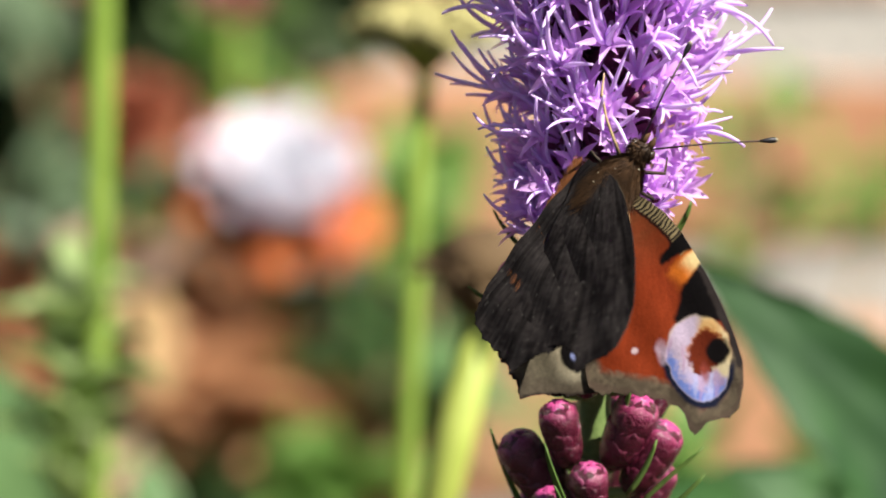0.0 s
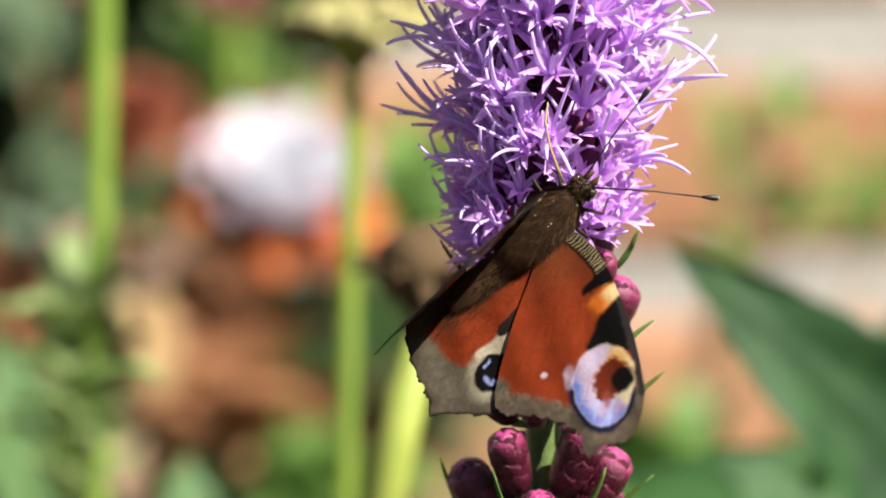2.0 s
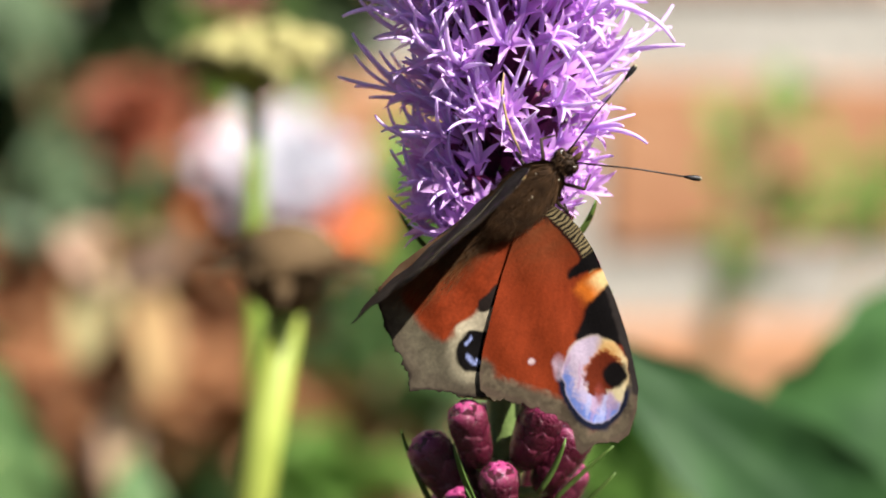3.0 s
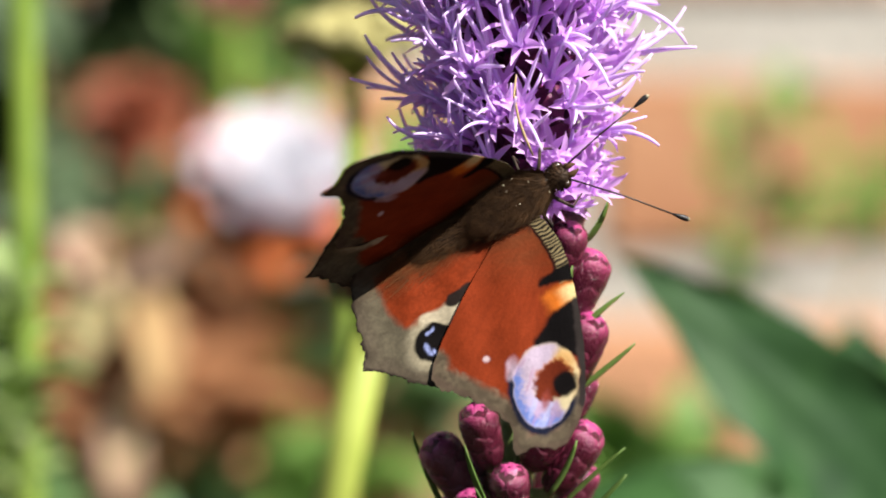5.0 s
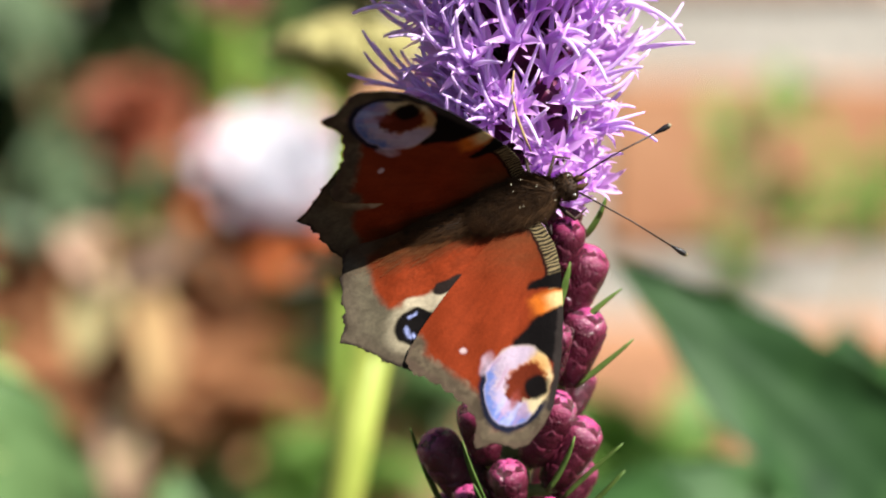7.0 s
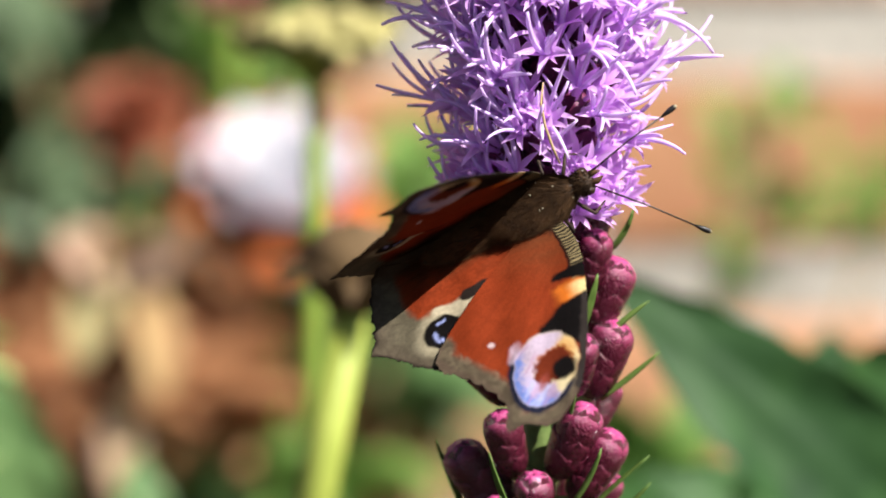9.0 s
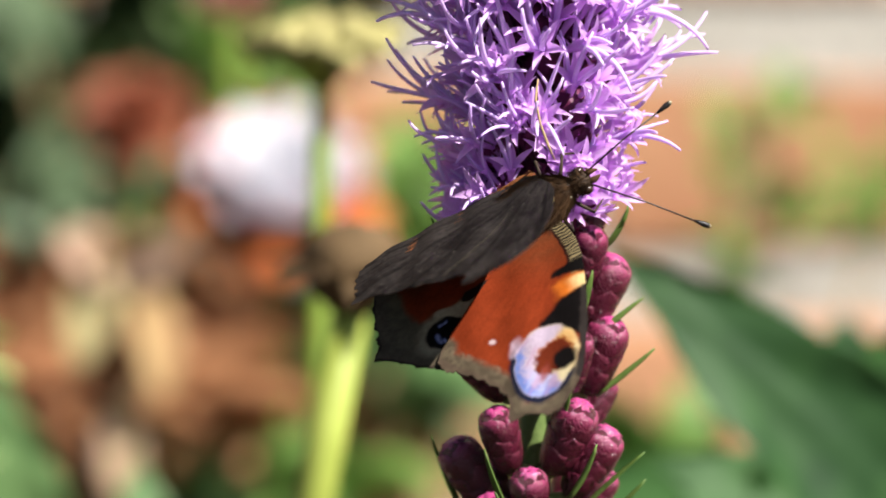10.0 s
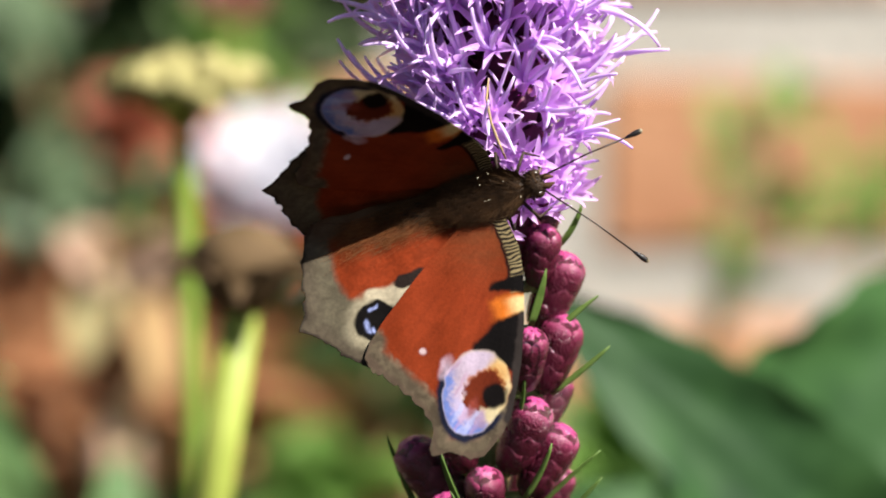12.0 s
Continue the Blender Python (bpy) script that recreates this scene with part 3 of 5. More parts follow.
def fore_colours(p):
    p = uneven(p, 0.8, 0.38, 40)
    col = np.broadcast_to(np.array(RUST), (*p.shape[:-1], 3)).copy()
    root = np.linalg.norm(p - np.array((-0.89, -1.75)), axis=-1)
    # veins, a shade darker
    for tipx in ((-15.61, 21.09), (-17.65, 17.56), (-20.24, 14.52), (-7.45, 12.85)):
        d, t = seg_dist(p, (-1.46, -0.75), tipx)
        col = lay(col, smooth(0.30, 0.04, d) * 0.10, (0.085, 0.013, 0.006))
    hairy = value_noise(p[..., 1] * 3.0 - p[..., 0] * 1.2, (p[..., 0] + p[..., 1]) * 0.3, 72)
    col = lay(col, smooth(13.0, 3.0, root) * (0.45 + 0.4 * hairy), (0.0864, 0.0317, 0.0122))
    margin = [(-7.14, 24.93), (-9.21, 26.96), (-11.90, 28.58), (-15.11, 27.26), (-18.10, 26.42), (-16.95, 23.75), (-17.29, 20.45), (-19.37, 16.76), (-22.35, 12.02), (-21.28, 10.49)]
    col = lay(col, smooth(2.7, 1.4, line_dist(p, margin)), GREYBROWN)
    worn = value_noise(p[..., 0] * 0.8, p[..., 1] * 0.8, 95) * 0.6 + value_noise(p[..., 0] * 2.4, p[..., 1] * 2.4, 96) * 0.4
    col = lay(col, smooth(2.6, 1.2, line_dist(p, margin)) * smooth(0.35, 0.7, worn) * 0.7, (0.045, 0.034, 0.023))
    col = lay(col, smooth(2.7, 2.2, line_dist(p, margin)) * smooth(1.3, 1.9, line_dist(p, margin)) * smooth(0.6, 0.3, worn) * 0.6, (0.14, 0.115, 0.078))
    col = lay(col, smooth(0.8, 0.2, line_dist(p, margin)) * 0.75, (0.072, 0.0504, 0.036))
    # striped leading edge
    lead = [(-0.40, -0.72), (0.18, 1.19), (0.48, 4.33), (0.00, 7.67), (-0.92, 10.83)]
    d = line_dist(p, lead)
    run = np.linalg.norm(p - np.array(lead[0]), axis=-1)
    stripe = smooth(-0.25, 0.25, np.sin(run * 2 * math.pi / 0.6 + p[..., 1] * 1.2 + 4.0 * value_noise(p[..., 0] * 0.9, p[..., 1] * 0.9, 91)))
    band = smooth(1.9, 1.5, d) * smooth(11.5, 10.5, run)
    col = lay(col, band, (0.0144, 0.0115, 0.00864))
    col = lay(col, band * stripe * 0.85, (0.216, 0.169, 0.0864))
    col = lay(col, smooth(2.3, 1.8, d) * smooth(1.4, 1.9, d) * smooth(11, 9, run), BLACK)
    # dark patch before the eye, pale wedge, black bar
    d, t = seg_dist(p, (-6.08, 11.34), (-0.92, 11.61))
    col = lay(col, smooth(2.1, 0.8, d) * smooth(0.0, 0.4, t), (0.475, 0.122, 0.0144))
    col = lay(col, smooth(1.5, 0.7, d) * smooth(0.4, 0.85, t), CREAM)
    col = lay(col, poly_mask(p, [(-1.54, 12.55), (-2.03, 15.32), (-3.86, 19.87), (-5.04, 22.38), (-4.6, 20.6), (-5.7, 18.4), (-7.6, 17.3), (-9.7, 16.6), (-8.67, 14.53), (-5.93, 12.96), (-3.72, 12.55)]), BLACK)
    edge = [(-1.53, 13.12), (-3.66, 18.42), (-5.42, 21.94), (-7.14, 24.93)]
    col = lay(col, smooth(1.1, 0.6, line_dist(p, edge)), (0.0216, 0.0173, 0.0158))
    d, t = seg_dist(p, (-4.30, 8.30), (-0.50, 9.09))
    col = lay(col, smooth(0.35, -0.2, d - 0.35 - 0.85 * t), BLACK)
    # the eye: down runs from its cream arch to its blue foot, right towards the leading edge
    turn = 2.214
    down, right = (p @ np.array((-0.6, 0.8))) - 22.7, (p @ np.array((0.8, 0.6))) - 3.95
    wide = 4.05 - 0.10 * down
    disc = np.hypot(down / 5.5, right / wide)
    ring = smooth(1.05, 0.95, disc)
    blot = value_noise(p[..., 0] * 1.5 + p[..., 1] * 0.5, p[..., 1] * 0.8 - p[..., 0] * 0.4, 61)
    fine = value_noise(p[..., 0] * 2.6, p[..., 1] * 2.6, 63)
    strand = value_noise(right * 1.5 + down * 0.25, down * 0.35, 65)
    col = lay(col, smooth(1.26, 1.12, disc) * smooth(-1.2, 0.6, down - right * 0.45), (0.008, 0.010, 0.022))
    col = lay(col, ring, (0.47, 0.37, 0.20))
    col = lay(col, ring * smooth(2.2, 0.7, np.hypot(down + 3.5, (right - 1.6) * 0.8)) * 0.7, (0.50, 0.27, 0.08))
    col = lay(col, ring * smooth(0.2, -1.4, right + 0.3 * down), (0.35, 0.285, 0.36))
    col = lay(col, ring * smooth(0.9, 2.2, down - right * 0.2), (0.31, 0.265, 0.38))
    col = lay(col, ring * smooth(0.62, 0.92, disc + 0.22 * (fine - 0.5)) * smooth(0.4, 2.6, down - right * 0.9), (0.11, 0.16, 0.40))
    col = lay(col, ring * smooth(0.42, 0.28, strand) * smooth(-1.0, 0.6, down - right) * 0.45, (0.30, 0.17, 0.26))
    col = lay(col, ring * smooth(0.55, 0.72, strand) * smooth(1.2, 2.8, down) * 0.55, (0.30, 0.32, 0.50))
    col = lay(col, ring * smooth(1.3, 0.6, np.hypot((down - 1.9) * 0.7, right - 2.9)), (0.50, 0.42, 0.25))
    # the brown heart, its tail and the black pupil on the leading side
    heart = np.hypot((down + 0.6) / 2.95, (right - 0.75 + 0.2 * down) / 2.3) + 0.22 * (fine - 0.5)
    col = lay(col, smooth(1.16, 0.94, heart) * smooth(0.4, -1.6, down) * 0.8, (0.30, 0.09, 0.018))
    col = lay(col, smooth(1.04, 0.80, heart), (0.092, 0.015, 0.006))
    tail = np.hypot((down - 1.9) / 1.4, (right - 0.35) / 0.6)
    col = lay(col, smooth(1.3, 0.5, tail) * 0.7, (0.17, 0.035, 0.025))
    pupil = np.hypot((down + 0.45) / 1.65, (right - 2.35) / 1.5) + 0.3 * (blot - 0.5)
    col = lay(col, smooth(1.2, 0.70, pupil), (0.005, 0.004, 0.004))
    # worn, streaky scales
    ang, far = np.arctan2(p[..., 1] + 1, p[..., 0] - 3), np.linalg.norm(p, axis=-1)
    streak = value_noise(ang * 55, far * 0.35, 81) * 0.6 + value_noise(p[..., 0] * 1.1, p[..., 1] * 1.1, 82) * 0.4
    col = col * (0.88 + 0.24 * streak[..., None])
    # pale dots
    col = lay(col, smooth(1.2, 0.6, oval(p, (-13.1, 16.4), 1.7, 0.95, turn)) * (0.4 + 0.5 * blot), (0.475, 0.36, 0.446))
    col = lay(col, smooth(1.4, 0.6, oval(p, (-15.1, 13.6), 0.5, 0.4, 0)) * 0.62, (0.576, 0.504, 0.533))
    return col


def hind_colours(p):
    p = uneven(p, 0.7, 0.5, 50)
    col = np.broadcast_to(np.array(OLIVE), (*p.shape[:-1], 3)).copy()
    rim = [(-22.33, 13.32), (-24.67, 11.18), (-27.33, 7.70), (-29.36, 6.27), (-27.84, 4.30), (-27.23, 0.66), (-26.53, -2.04), (-25.19, -4.91), (-23.96, -6.43)]
    d = line_dist(p, rim)
    col = lay(col, smooth(3.4, 0.4, d) * 0.75, (0.0612, 0.0475, 0.0338))
    col = lay(col, smooth(0.55, 0.15, d) * 0.8, (0.0216, 0.0158, 0.013))
    col = lay(col, poly_mask(p, [(-22.33, -3.98), (-17.58, -4.74), (-8.97, -3.48), (-1.37, -1.40), (-3.36, 2.57), (-9.22, 4.51), (-13.40, 4.69), (-16.80, 4.74), (-20.60, 4.89), (-22.19, 3.99), (-22.70, 1.28)], 0.6), RUST)
    col = lay(col, smooth(1.2, 0.75, oval(p, (-19.27, 8.09), 4.3, 3.8)), (0.23, 0.202, 0.137))
    d, t = seg_dist(p, (-19.12, 4.98), (-13.67, 5.52))
    col = lay(col, smooth(1.5, 0.7, d), (0.331, 0.288, 0.202))
    col = lay(col, smooth(1.06, 0.92, oval(p, (-19.50, 8.09), 3.0, 2.75)), BLACK)
    d, t = seg_dist(p, (-14.97, 4.18), (-12.12, 4.18))
    col = lay(col, smooth(1.1, 0.7, d), (0.0144, 0.0101, 0.00864))
    for a, b, w in ((-20.90, 7.79), (-20.78, 9.06), 0.42), ((-20.01, 6.38), (-19.07, 6.23), 0.26), ((-20.08, 8.98), (-19.98, 9.62), 0.28):
        d, t = seg_dist(p, a, b)
        col = lay(col, smooth(w * 1.5, w * 0.2, d) * (0.45 + 0.5 * value_noise(p[..., 0] * 3, p[..., 1] * 3, 66)), (0.245, 0.288, 0.533))
    body = [(0.73, -2.10), (-7.11, -4.65), (-14.14, -6.16), (-19.98, -6.68)]
    blotch = value_noise(p[..., 0] * 0.9, p[..., 1] * 0.9, 83) * 0.5 + value_noise(p[..., 0] * 2.7, p[..., 1] * 2.7, 84) * 0.5
    col = col * (0.72 + 0.56 * blotch[..., None])
    near = line_dist(p, body)
    hairy = value_noise(p[..., 0] * 0.35 - p[..., 1] * 0.1, p[..., 1] * 1.9 + p[..., 0] * 0.5, 71)
    col = lay(col, smooth(9.0, 2.0, near) * smooth(0.15, 0.80, hairy) * 0.5, (0.0432, 0.0187, 0.00864))
    col = lay(col, smooth(6.5, 1.0, near) * 0.65, (0.0612, 0.023, 0.00936))
    return col


def under_colours(p):
    """Charcoal underside with darker veins and fine pale cross-lines."""
    q = p - np.array((2.0, -1.0))
    ang, far = np.arctan2(q[..., 1], q[..., 0]), np.linalg.norm(q, axis=-1)
    streak = value_noise(ang * 60, far * 0.5, 5) * 0.6 + value_noise(ang * 22, far * 2.4, 6) * 0.4
    blotch = value_noise(p[..., 0] * 0.22, p[..., 1] * 0.22, 7)
    k = np.clip(streak * 0.9 + blotch * 0.5 - 0.35, 0, 1)
    vein = smooth(0.10, 0.02, np.abs((ang * 9 / math.pi) % 1 - 0.5))
    col = np.array((0.00792, 0.00648, 0.00648)) * (1 - k[..., None]) + np.array((0.0432, 0.0374, 0.0338)) * k[..., None]
    fleck = smooth(0.78, 0.88, value_noise(ang * 34, far * 1.1, 8) * 0.6 + value_noise(p[..., 0] * 2.2, p[..., 1] * 2.2, 9) * 0.4)
    col = col * (1 - 0.5 * vein[..., None])
    return lay(col, fleck * 0.5, (0.085, 0.077, 0.066))


def wing_mesh(name, outline, colours, side, camber):
    """A thin closed sheet fanned out from the hinge, upper face and underside each with its own colours."""
    pts = np.array(outline)
    hinge = np.array((pts[:, 0].max() - 2.2, 0.6)) if name == "forewing" else np.array((-0.6, 0.4))
    closed = np.vstack([pts, pts[:1]])
    seg = np.linalg.norm(np.diff(closed, axis=0), axis=1)
    s = np.concatenate([[0], np.cumsum(seg)])
    na, nr = 640, 150
    q = np.linspace(0, s[-1], na, endpoint=False)
    rim = np.stack([np.interp(q, s, closed[:, k]) for k in (0, 1)], -1)
    for _ in range(2):
        rim = 0.25 * np.roll(rim, 1, 0) + 0.5 * rim + 0.25 * np.roll(rim, -1, 0)
    # small irregular teeth on the outer margin
    out = rim - np.roll(rim, 12, 0)
    normal = np.stack([out[:, 1], -out[:, 0]], -1) / (np.linalg.norm(out, axis=1)[:, None] + 1e-9)
    normal *= np.sign(np.sum(normal * (rim - hinge), axis=1))[:, None]
    outer = smooth(-11.5, -14.5, rim[:, 0]) * (smooth(11.0, 13.5, rim[:, 1]) if name == "forewing" else smooth(-19.0, -22.0, rim[:, 0]))
    tooth = 1 - np.abs((q / 0.95 + 0.7 * value_noise(q * 0.5, q * 0, 33)) % 1 - 0.35) / 0.65
    outer = outer * smooth(0.55, 0.85, np.abs(np.sum(normal * (rim - hinge), axis=1)) / np.linalg.norm(rim - hinge, axis=1))
    rim = rim + normal * (outer * (0.42 * tooth * value_noise(q * 0.9, q * 0 + 3, 34) + 0.12 * value_noise(q * 4.0, q * 0 + 7, 35) - 0.12))[:, None]
    r = (np.arange(1, nr + 1) / nr) ** 0.62
    grid = hinge + (rim - hinge)[None] * r[:, None, None]
    flat = np.vstack([hinge[None], grid.reshape(-1, 2)])
    z = camber * np.sin(np.clip(flat[:, 1] / 26, 0, 1) * math.pi) + 0.12 * np.sin(flat[:, 0] * 0.9 + flat[:, 1] * 0.35)
    n = len(flat)
    top = np.column_stack([flat[:, 0], side * flat[:, 1], z + 0.05])
    low = top - np.array((0, 0, 0.10))
    verts = np.vstack([top, low]) * MM
    faces = []
    for k in range(na):
        b = (k + 1) % na
        faces.append((0, 1 + k, 1 + b))
        for i in range(nr - 1):
            faces.append((1 + i * na + k, 1 + (i + 1) * na + k, 1 + (i + 1) * na + b, 1 + i * na + b))
    faces += [tuple(v + n for v in f[::-1]) for f in faces]
    o = 1 + (nr - 1) * na
    for k in range(na):
        b = (k + 1) % na
        faces.append((o + b, o + k, o + k + n, o + b + n))
    area = np.sum(rim[:, 0] * np.roll(rim[:, 1], -1) - rim[:, 1] * np.roll(rim[:, 0], -1)) * side
    if area < 0:
        faces = [f[::-1] for f in faces]
    me = mesh_of(name, verts.tolist(), faces, WING)
    col = np.ones((2 * n, 4), np.float32)
    col[:n, :3], col[n:, :3] = colours(flat), under_colours(flat)
    layer = me.color_attributes.new("scales", "FLOAT_COLOR", "POINT")
    layer.data.foreach_set("color", col.ravel())
    return me


def fur_mesh(name, centre, radii, count, length, lean, rnd, width=0.00009):
    """Short hairs over the upper half of an oval body, leaning backwards."""
    verts, faces = [], []
    for _ in range(count):
        a, b = rnd.uniform(0, 2 * math.pi), math.acos(rnd.uniform(-0.2, 1))
        n = Vector((math.sin(b) * math.cos(a), math.sin(b) * math.sin(a), math.cos(b)))
        p = Vector(centre) + Vector((n.x * radii[0], n.y * radii[1], n.z * radii[2]))
        d = (n + Vector((-lean + rnd.uniform(-0.4, 0.4), rnd.uniform(-0.5, 0.5), rnd.uniform(-0.2, 0.2)))).normalized()
        side = d.orthogonal().normalized() * width
        q = p + d * length * rnd.uniform(0.5, 1.2)
        o = len(verts)
        verts += [p - side, p + side, q + Vector((-length * 0.25, 0, 0))]
        faces.append((o, o + 1, o + 2))
    return mesh_of(name, verts, faces, FUR)


def oval_mesh(name, radii, material, rings=12, sides=18, taper=0.0):
    v, f = lathe_data([(math.sin(math.pi * (0.02 + 0.96 * i / rings)), -math.cos(math.pi * (0.02 + 0.96 * i / rings))) for i in range(rings + 1)], sides)
    out = []
    for x, y, z in v:
        k = 1 - taper * max(0.0, -z)
        out.append((z * radii[0], x * radii[1] * k, y * radii[2] * k))
    return mesh_of(name, out, f, material)


def butterfly_of():
    rnd = random.Random(3)
    b = tagged(new("butterfly"), "rust-red eyespotted butterfly feeding on the violet flower", "butterfly")
    part("thorax", oval_mesh("thorax", (0.0056, 0.0026, 0.0022), BODY), b, pose(-0.0016, 0, -0.0006))
    part("thorax_fur", fur_mesh("thorax_fur", (-0.0018, 0, -0.0006), (0.0057, 0.0027, 0.0022), 6500, 0.0021, 1.5, rnd, 0.00005), b, label="shaggy brown hair on the back")
    part("abdomen", oval_mesh("abdomen", (0.0078, 0.0019, 0.0019), BODY, taper=0.5), b, pose(-0.0105, 0, -0.0024))
    part("abdomen_fur", fur_mesh("abdomen_fur", (-0.0095, 0, -0.0022), (0.0072, 0.0019, 0.0019), 3000, 0.0015, 1.3, rnd, 0.00005), b)
    head = part("head", oval_mesh("head", (0.0014, 0.0016, 0.0014), BODY), b, pose(0.0044, 0, -0.0003))
    part("head_fur", fur_mesh("head_fur", (0, 0, 0), (0.0013, 0.0015, 0.0014), 420, 0.0008, 0.3, rnd), head)
    for s in (1, -1):
        part("eye", oval_mesh("eye", (0.0008, 0.0006, 0.0008), EYE, 8, 12), head, pose(0.0004, s * 0.0013, 0.0002))
        v, f = tube_data([(0.0006, s * 0.0005, 0), (0.0018, s * 0.0006, 0.0004), (0.0027, s * 0.0004, 0.0007)], [0.0004, 0.00045, 0.0001], 7)
        part("palp", mesh_of("palp", v, f, FUR), head)
    for x, y in ((200, 45), (163, -178)):
        tip = Vector((x * 0.0723 * MM, y * 0.0723 * MM, 0.0012 if y > 0 else -0.002))
        root = Vector((0.0008, math.copysign(0.0006, y), 0.0006))
        way = tip - root
        v, f = tube_data([(0, 0, 0), (0.0002, 0.0001, way.length * 0.5), (0, 0, way.length * 0.88)], [0.00013, 0.00011, 0.00013], 6)
        shaft = part("antenna", mesh_of("antenna", v, f, ANTENNA), head, aim(root, way))
        v, f = lathe_data([(0.00013, 0), (0.00025, 0.0006), (0.00038, 0.0014), (0.00034, 0.0021), (0.00012, 0.0024)], 8)
        part("club", mesh_of("club", v, f, CLUB), shaft, pose(0, 0, way.length * 0.87), "black knob with a pale tip")
    for s in (1, -1):
        for x, y, z, dx in ((0.0022, 0.0042, -0.0045, 0.004), (0.0002, 0.0050, -0.0050, 0.001)):
            v, f = tube_data([(x, s * 0.0012, -0.0018), (x + dx * 0.5, s * y, -0.0022), (x + dx, s * y * 0.8, z - 0.004)], [0.0003, 0.00022, 0.00012], 6)
            part("leg", mesh_of("leg", v, f, BODY), b)
    grain = oval_mesh("pollen_grain", (0.00008, 0.00008, 0.00008), POLLEN, 5, 7)
    for _ in range(9):
        a, x = rnd.uniform(-1.2, 1.2), rnd.uniform(-0.0066, 0.0030)
        k = math.sqrt(max(0.05, 1 - ((x + 0.0018) / 0.0057) ** 2))
        part("pollen_grain", grain, b, pose(x, 0.0032 * k * math.sin(a), -0.0006 + 0.0029 * k * math.cos(a)))
    wings = []
    for s in (-1, 1):
        hind = part("hindwing", wing_mesh("hindwing", HIND, hind_colours, s, 0.3), b, label="rust and grey hindwing with a black-and-blue eyespot")
        fore = part("forewing", wing_mesh("forewing", FORE, fore_colours, s, 0.5), b, label="rust-red forewing with a cream and lilac eyespot")
        verts, faces = [], []
        for _ in range(1500):
            x0 = rnd.uniform(-19, 0.5)
            y0 = rnd.triangular(-6.2, -0.6, -5.0) - x0 * 0.03
            l = rnd.uniform(2.5, 6.5)
            o = len(verts)
            y1 = y0 + rnd.uniform(-0.3, 2.0)
            low = [0.3 * math.sin(min(max(y / 26, 0), 1) * math.pi) + 0.12 * math.sin(x * 0.9 + y * 0.35) + 0.12 for x, y in ((x0, y0), (x0 - l, y1))]
            verts += [Vector((x0, s * y0, low[0])) * MM, Vector((x0, s * (y0 + 0.05), low[0] + 0.03)) * MM, Vector((x0 - l, s * y1, max(low) + rnd.uniform(0.02, 0.14))) * MM]
            faces.append((o, o + 1, o + 2))
        part("hair", mesh_of("hair", verts, faces, HAIR), hind)
        wings += [fore, hind]
    return b, wings


butterfly, WINGS = butterfly_of()


# ---------------------------------------------------------------- plants behind
def yarrow(foot, top):
    """A thin green stem with a flat head of small yellow-green florets."""
    rnd = random.Random(21)
    p = tagged(new("yarrow"), "thin green stem with a flat yellowish flower head", "flower")
    p.matrix_basis = pose(*foot)
    v, f = tube_data([(0, 0, -0.02), (0.004, 0, top * 0.4), (0.001, 0, top * 0.75), (0, 0, top)], [0.0026, 0.0024, 0.0022, 0.0017], 9)
    part("stem", mesh_of("stem", v, f, THIN_STEM), p)
    for k in range(46):
        a, r = k * 2.39996, 0.0135 * math.sqrt(k / 46)
        end = Vector((r * math.cos(a), r * math.sin(a), top + 0.010 + rnd.uniform(-0.003, 0.002) - r * 0.2))
        v, f = tube_data([(0, 0, top - 0.002), end * 0.5 + Vector((0, 0, top * 0.5)), end], [0.0008, 0.0006, 0.0005], 5)
        part("stalk", mesh_of("stalk", v, f, PALE_STEM), p)
        v, f = lathe_data([(0.0024 * math.sin(math.pi * (0.06 + 0.88 * i / 6)), -0.0022 * math.cos(math.pi * (0.06 + 0.88 * i / 6))) for i in range(7)], 9, 0.3, rnd)
        part("floret", mesh_of("floret", v, f, YELLOW), p, Matrix.Translation(end))
    return p


def seed_head(foot, top):
    """A thick pale stem with a dry brown head."""
    rnd = random.Random(22)
    p = tagged(new("seed_head"), "thick yellow-green stem with a dry brown flower head", "flower")
    p.matrix_basis = pose(*foot)
    v, f = tube_data([(-0.013, 0, -0.02), (-0.013, 0, top - 0.12), (-0.0112, 0, top - 0.062), (-0.0058, 0, top - 0.031), (0, 0, top)], [0.0037, 0.0036, 0.0035, 0.0034, 0.0032], 12)
    part("stem", mesh_of("stem", v, f, PALE_STEM), p)
    v, f = lathe_data([(0.003, -0.001), (0.006, 0.002), (0.0085, 0.006), (0.008, 0.010), (0.005, 0.013), (0.001, 0.014)], 16, 0.08, rnd)
    core = part("seed_cone", mesh_of("seed_cone", v, f, SEED), p, pose(0, 0, top))
    for k in range(16):
        v, f = blade_data(rnd.uniform(0.008, 0.013), 0.0034, 5, cup=0.5, bend=rnd.uniform(0.4, 1.3), across=1, thick=0.0003)
        part("dry_petal", mesh_of("dry_petal", v, f, SEED), core, Matrix.Rotation(k * 0.3927, 4, "Z") @ pose(0, 0.005, 0.005, -rnd.uniform(55, 85)))
    return p


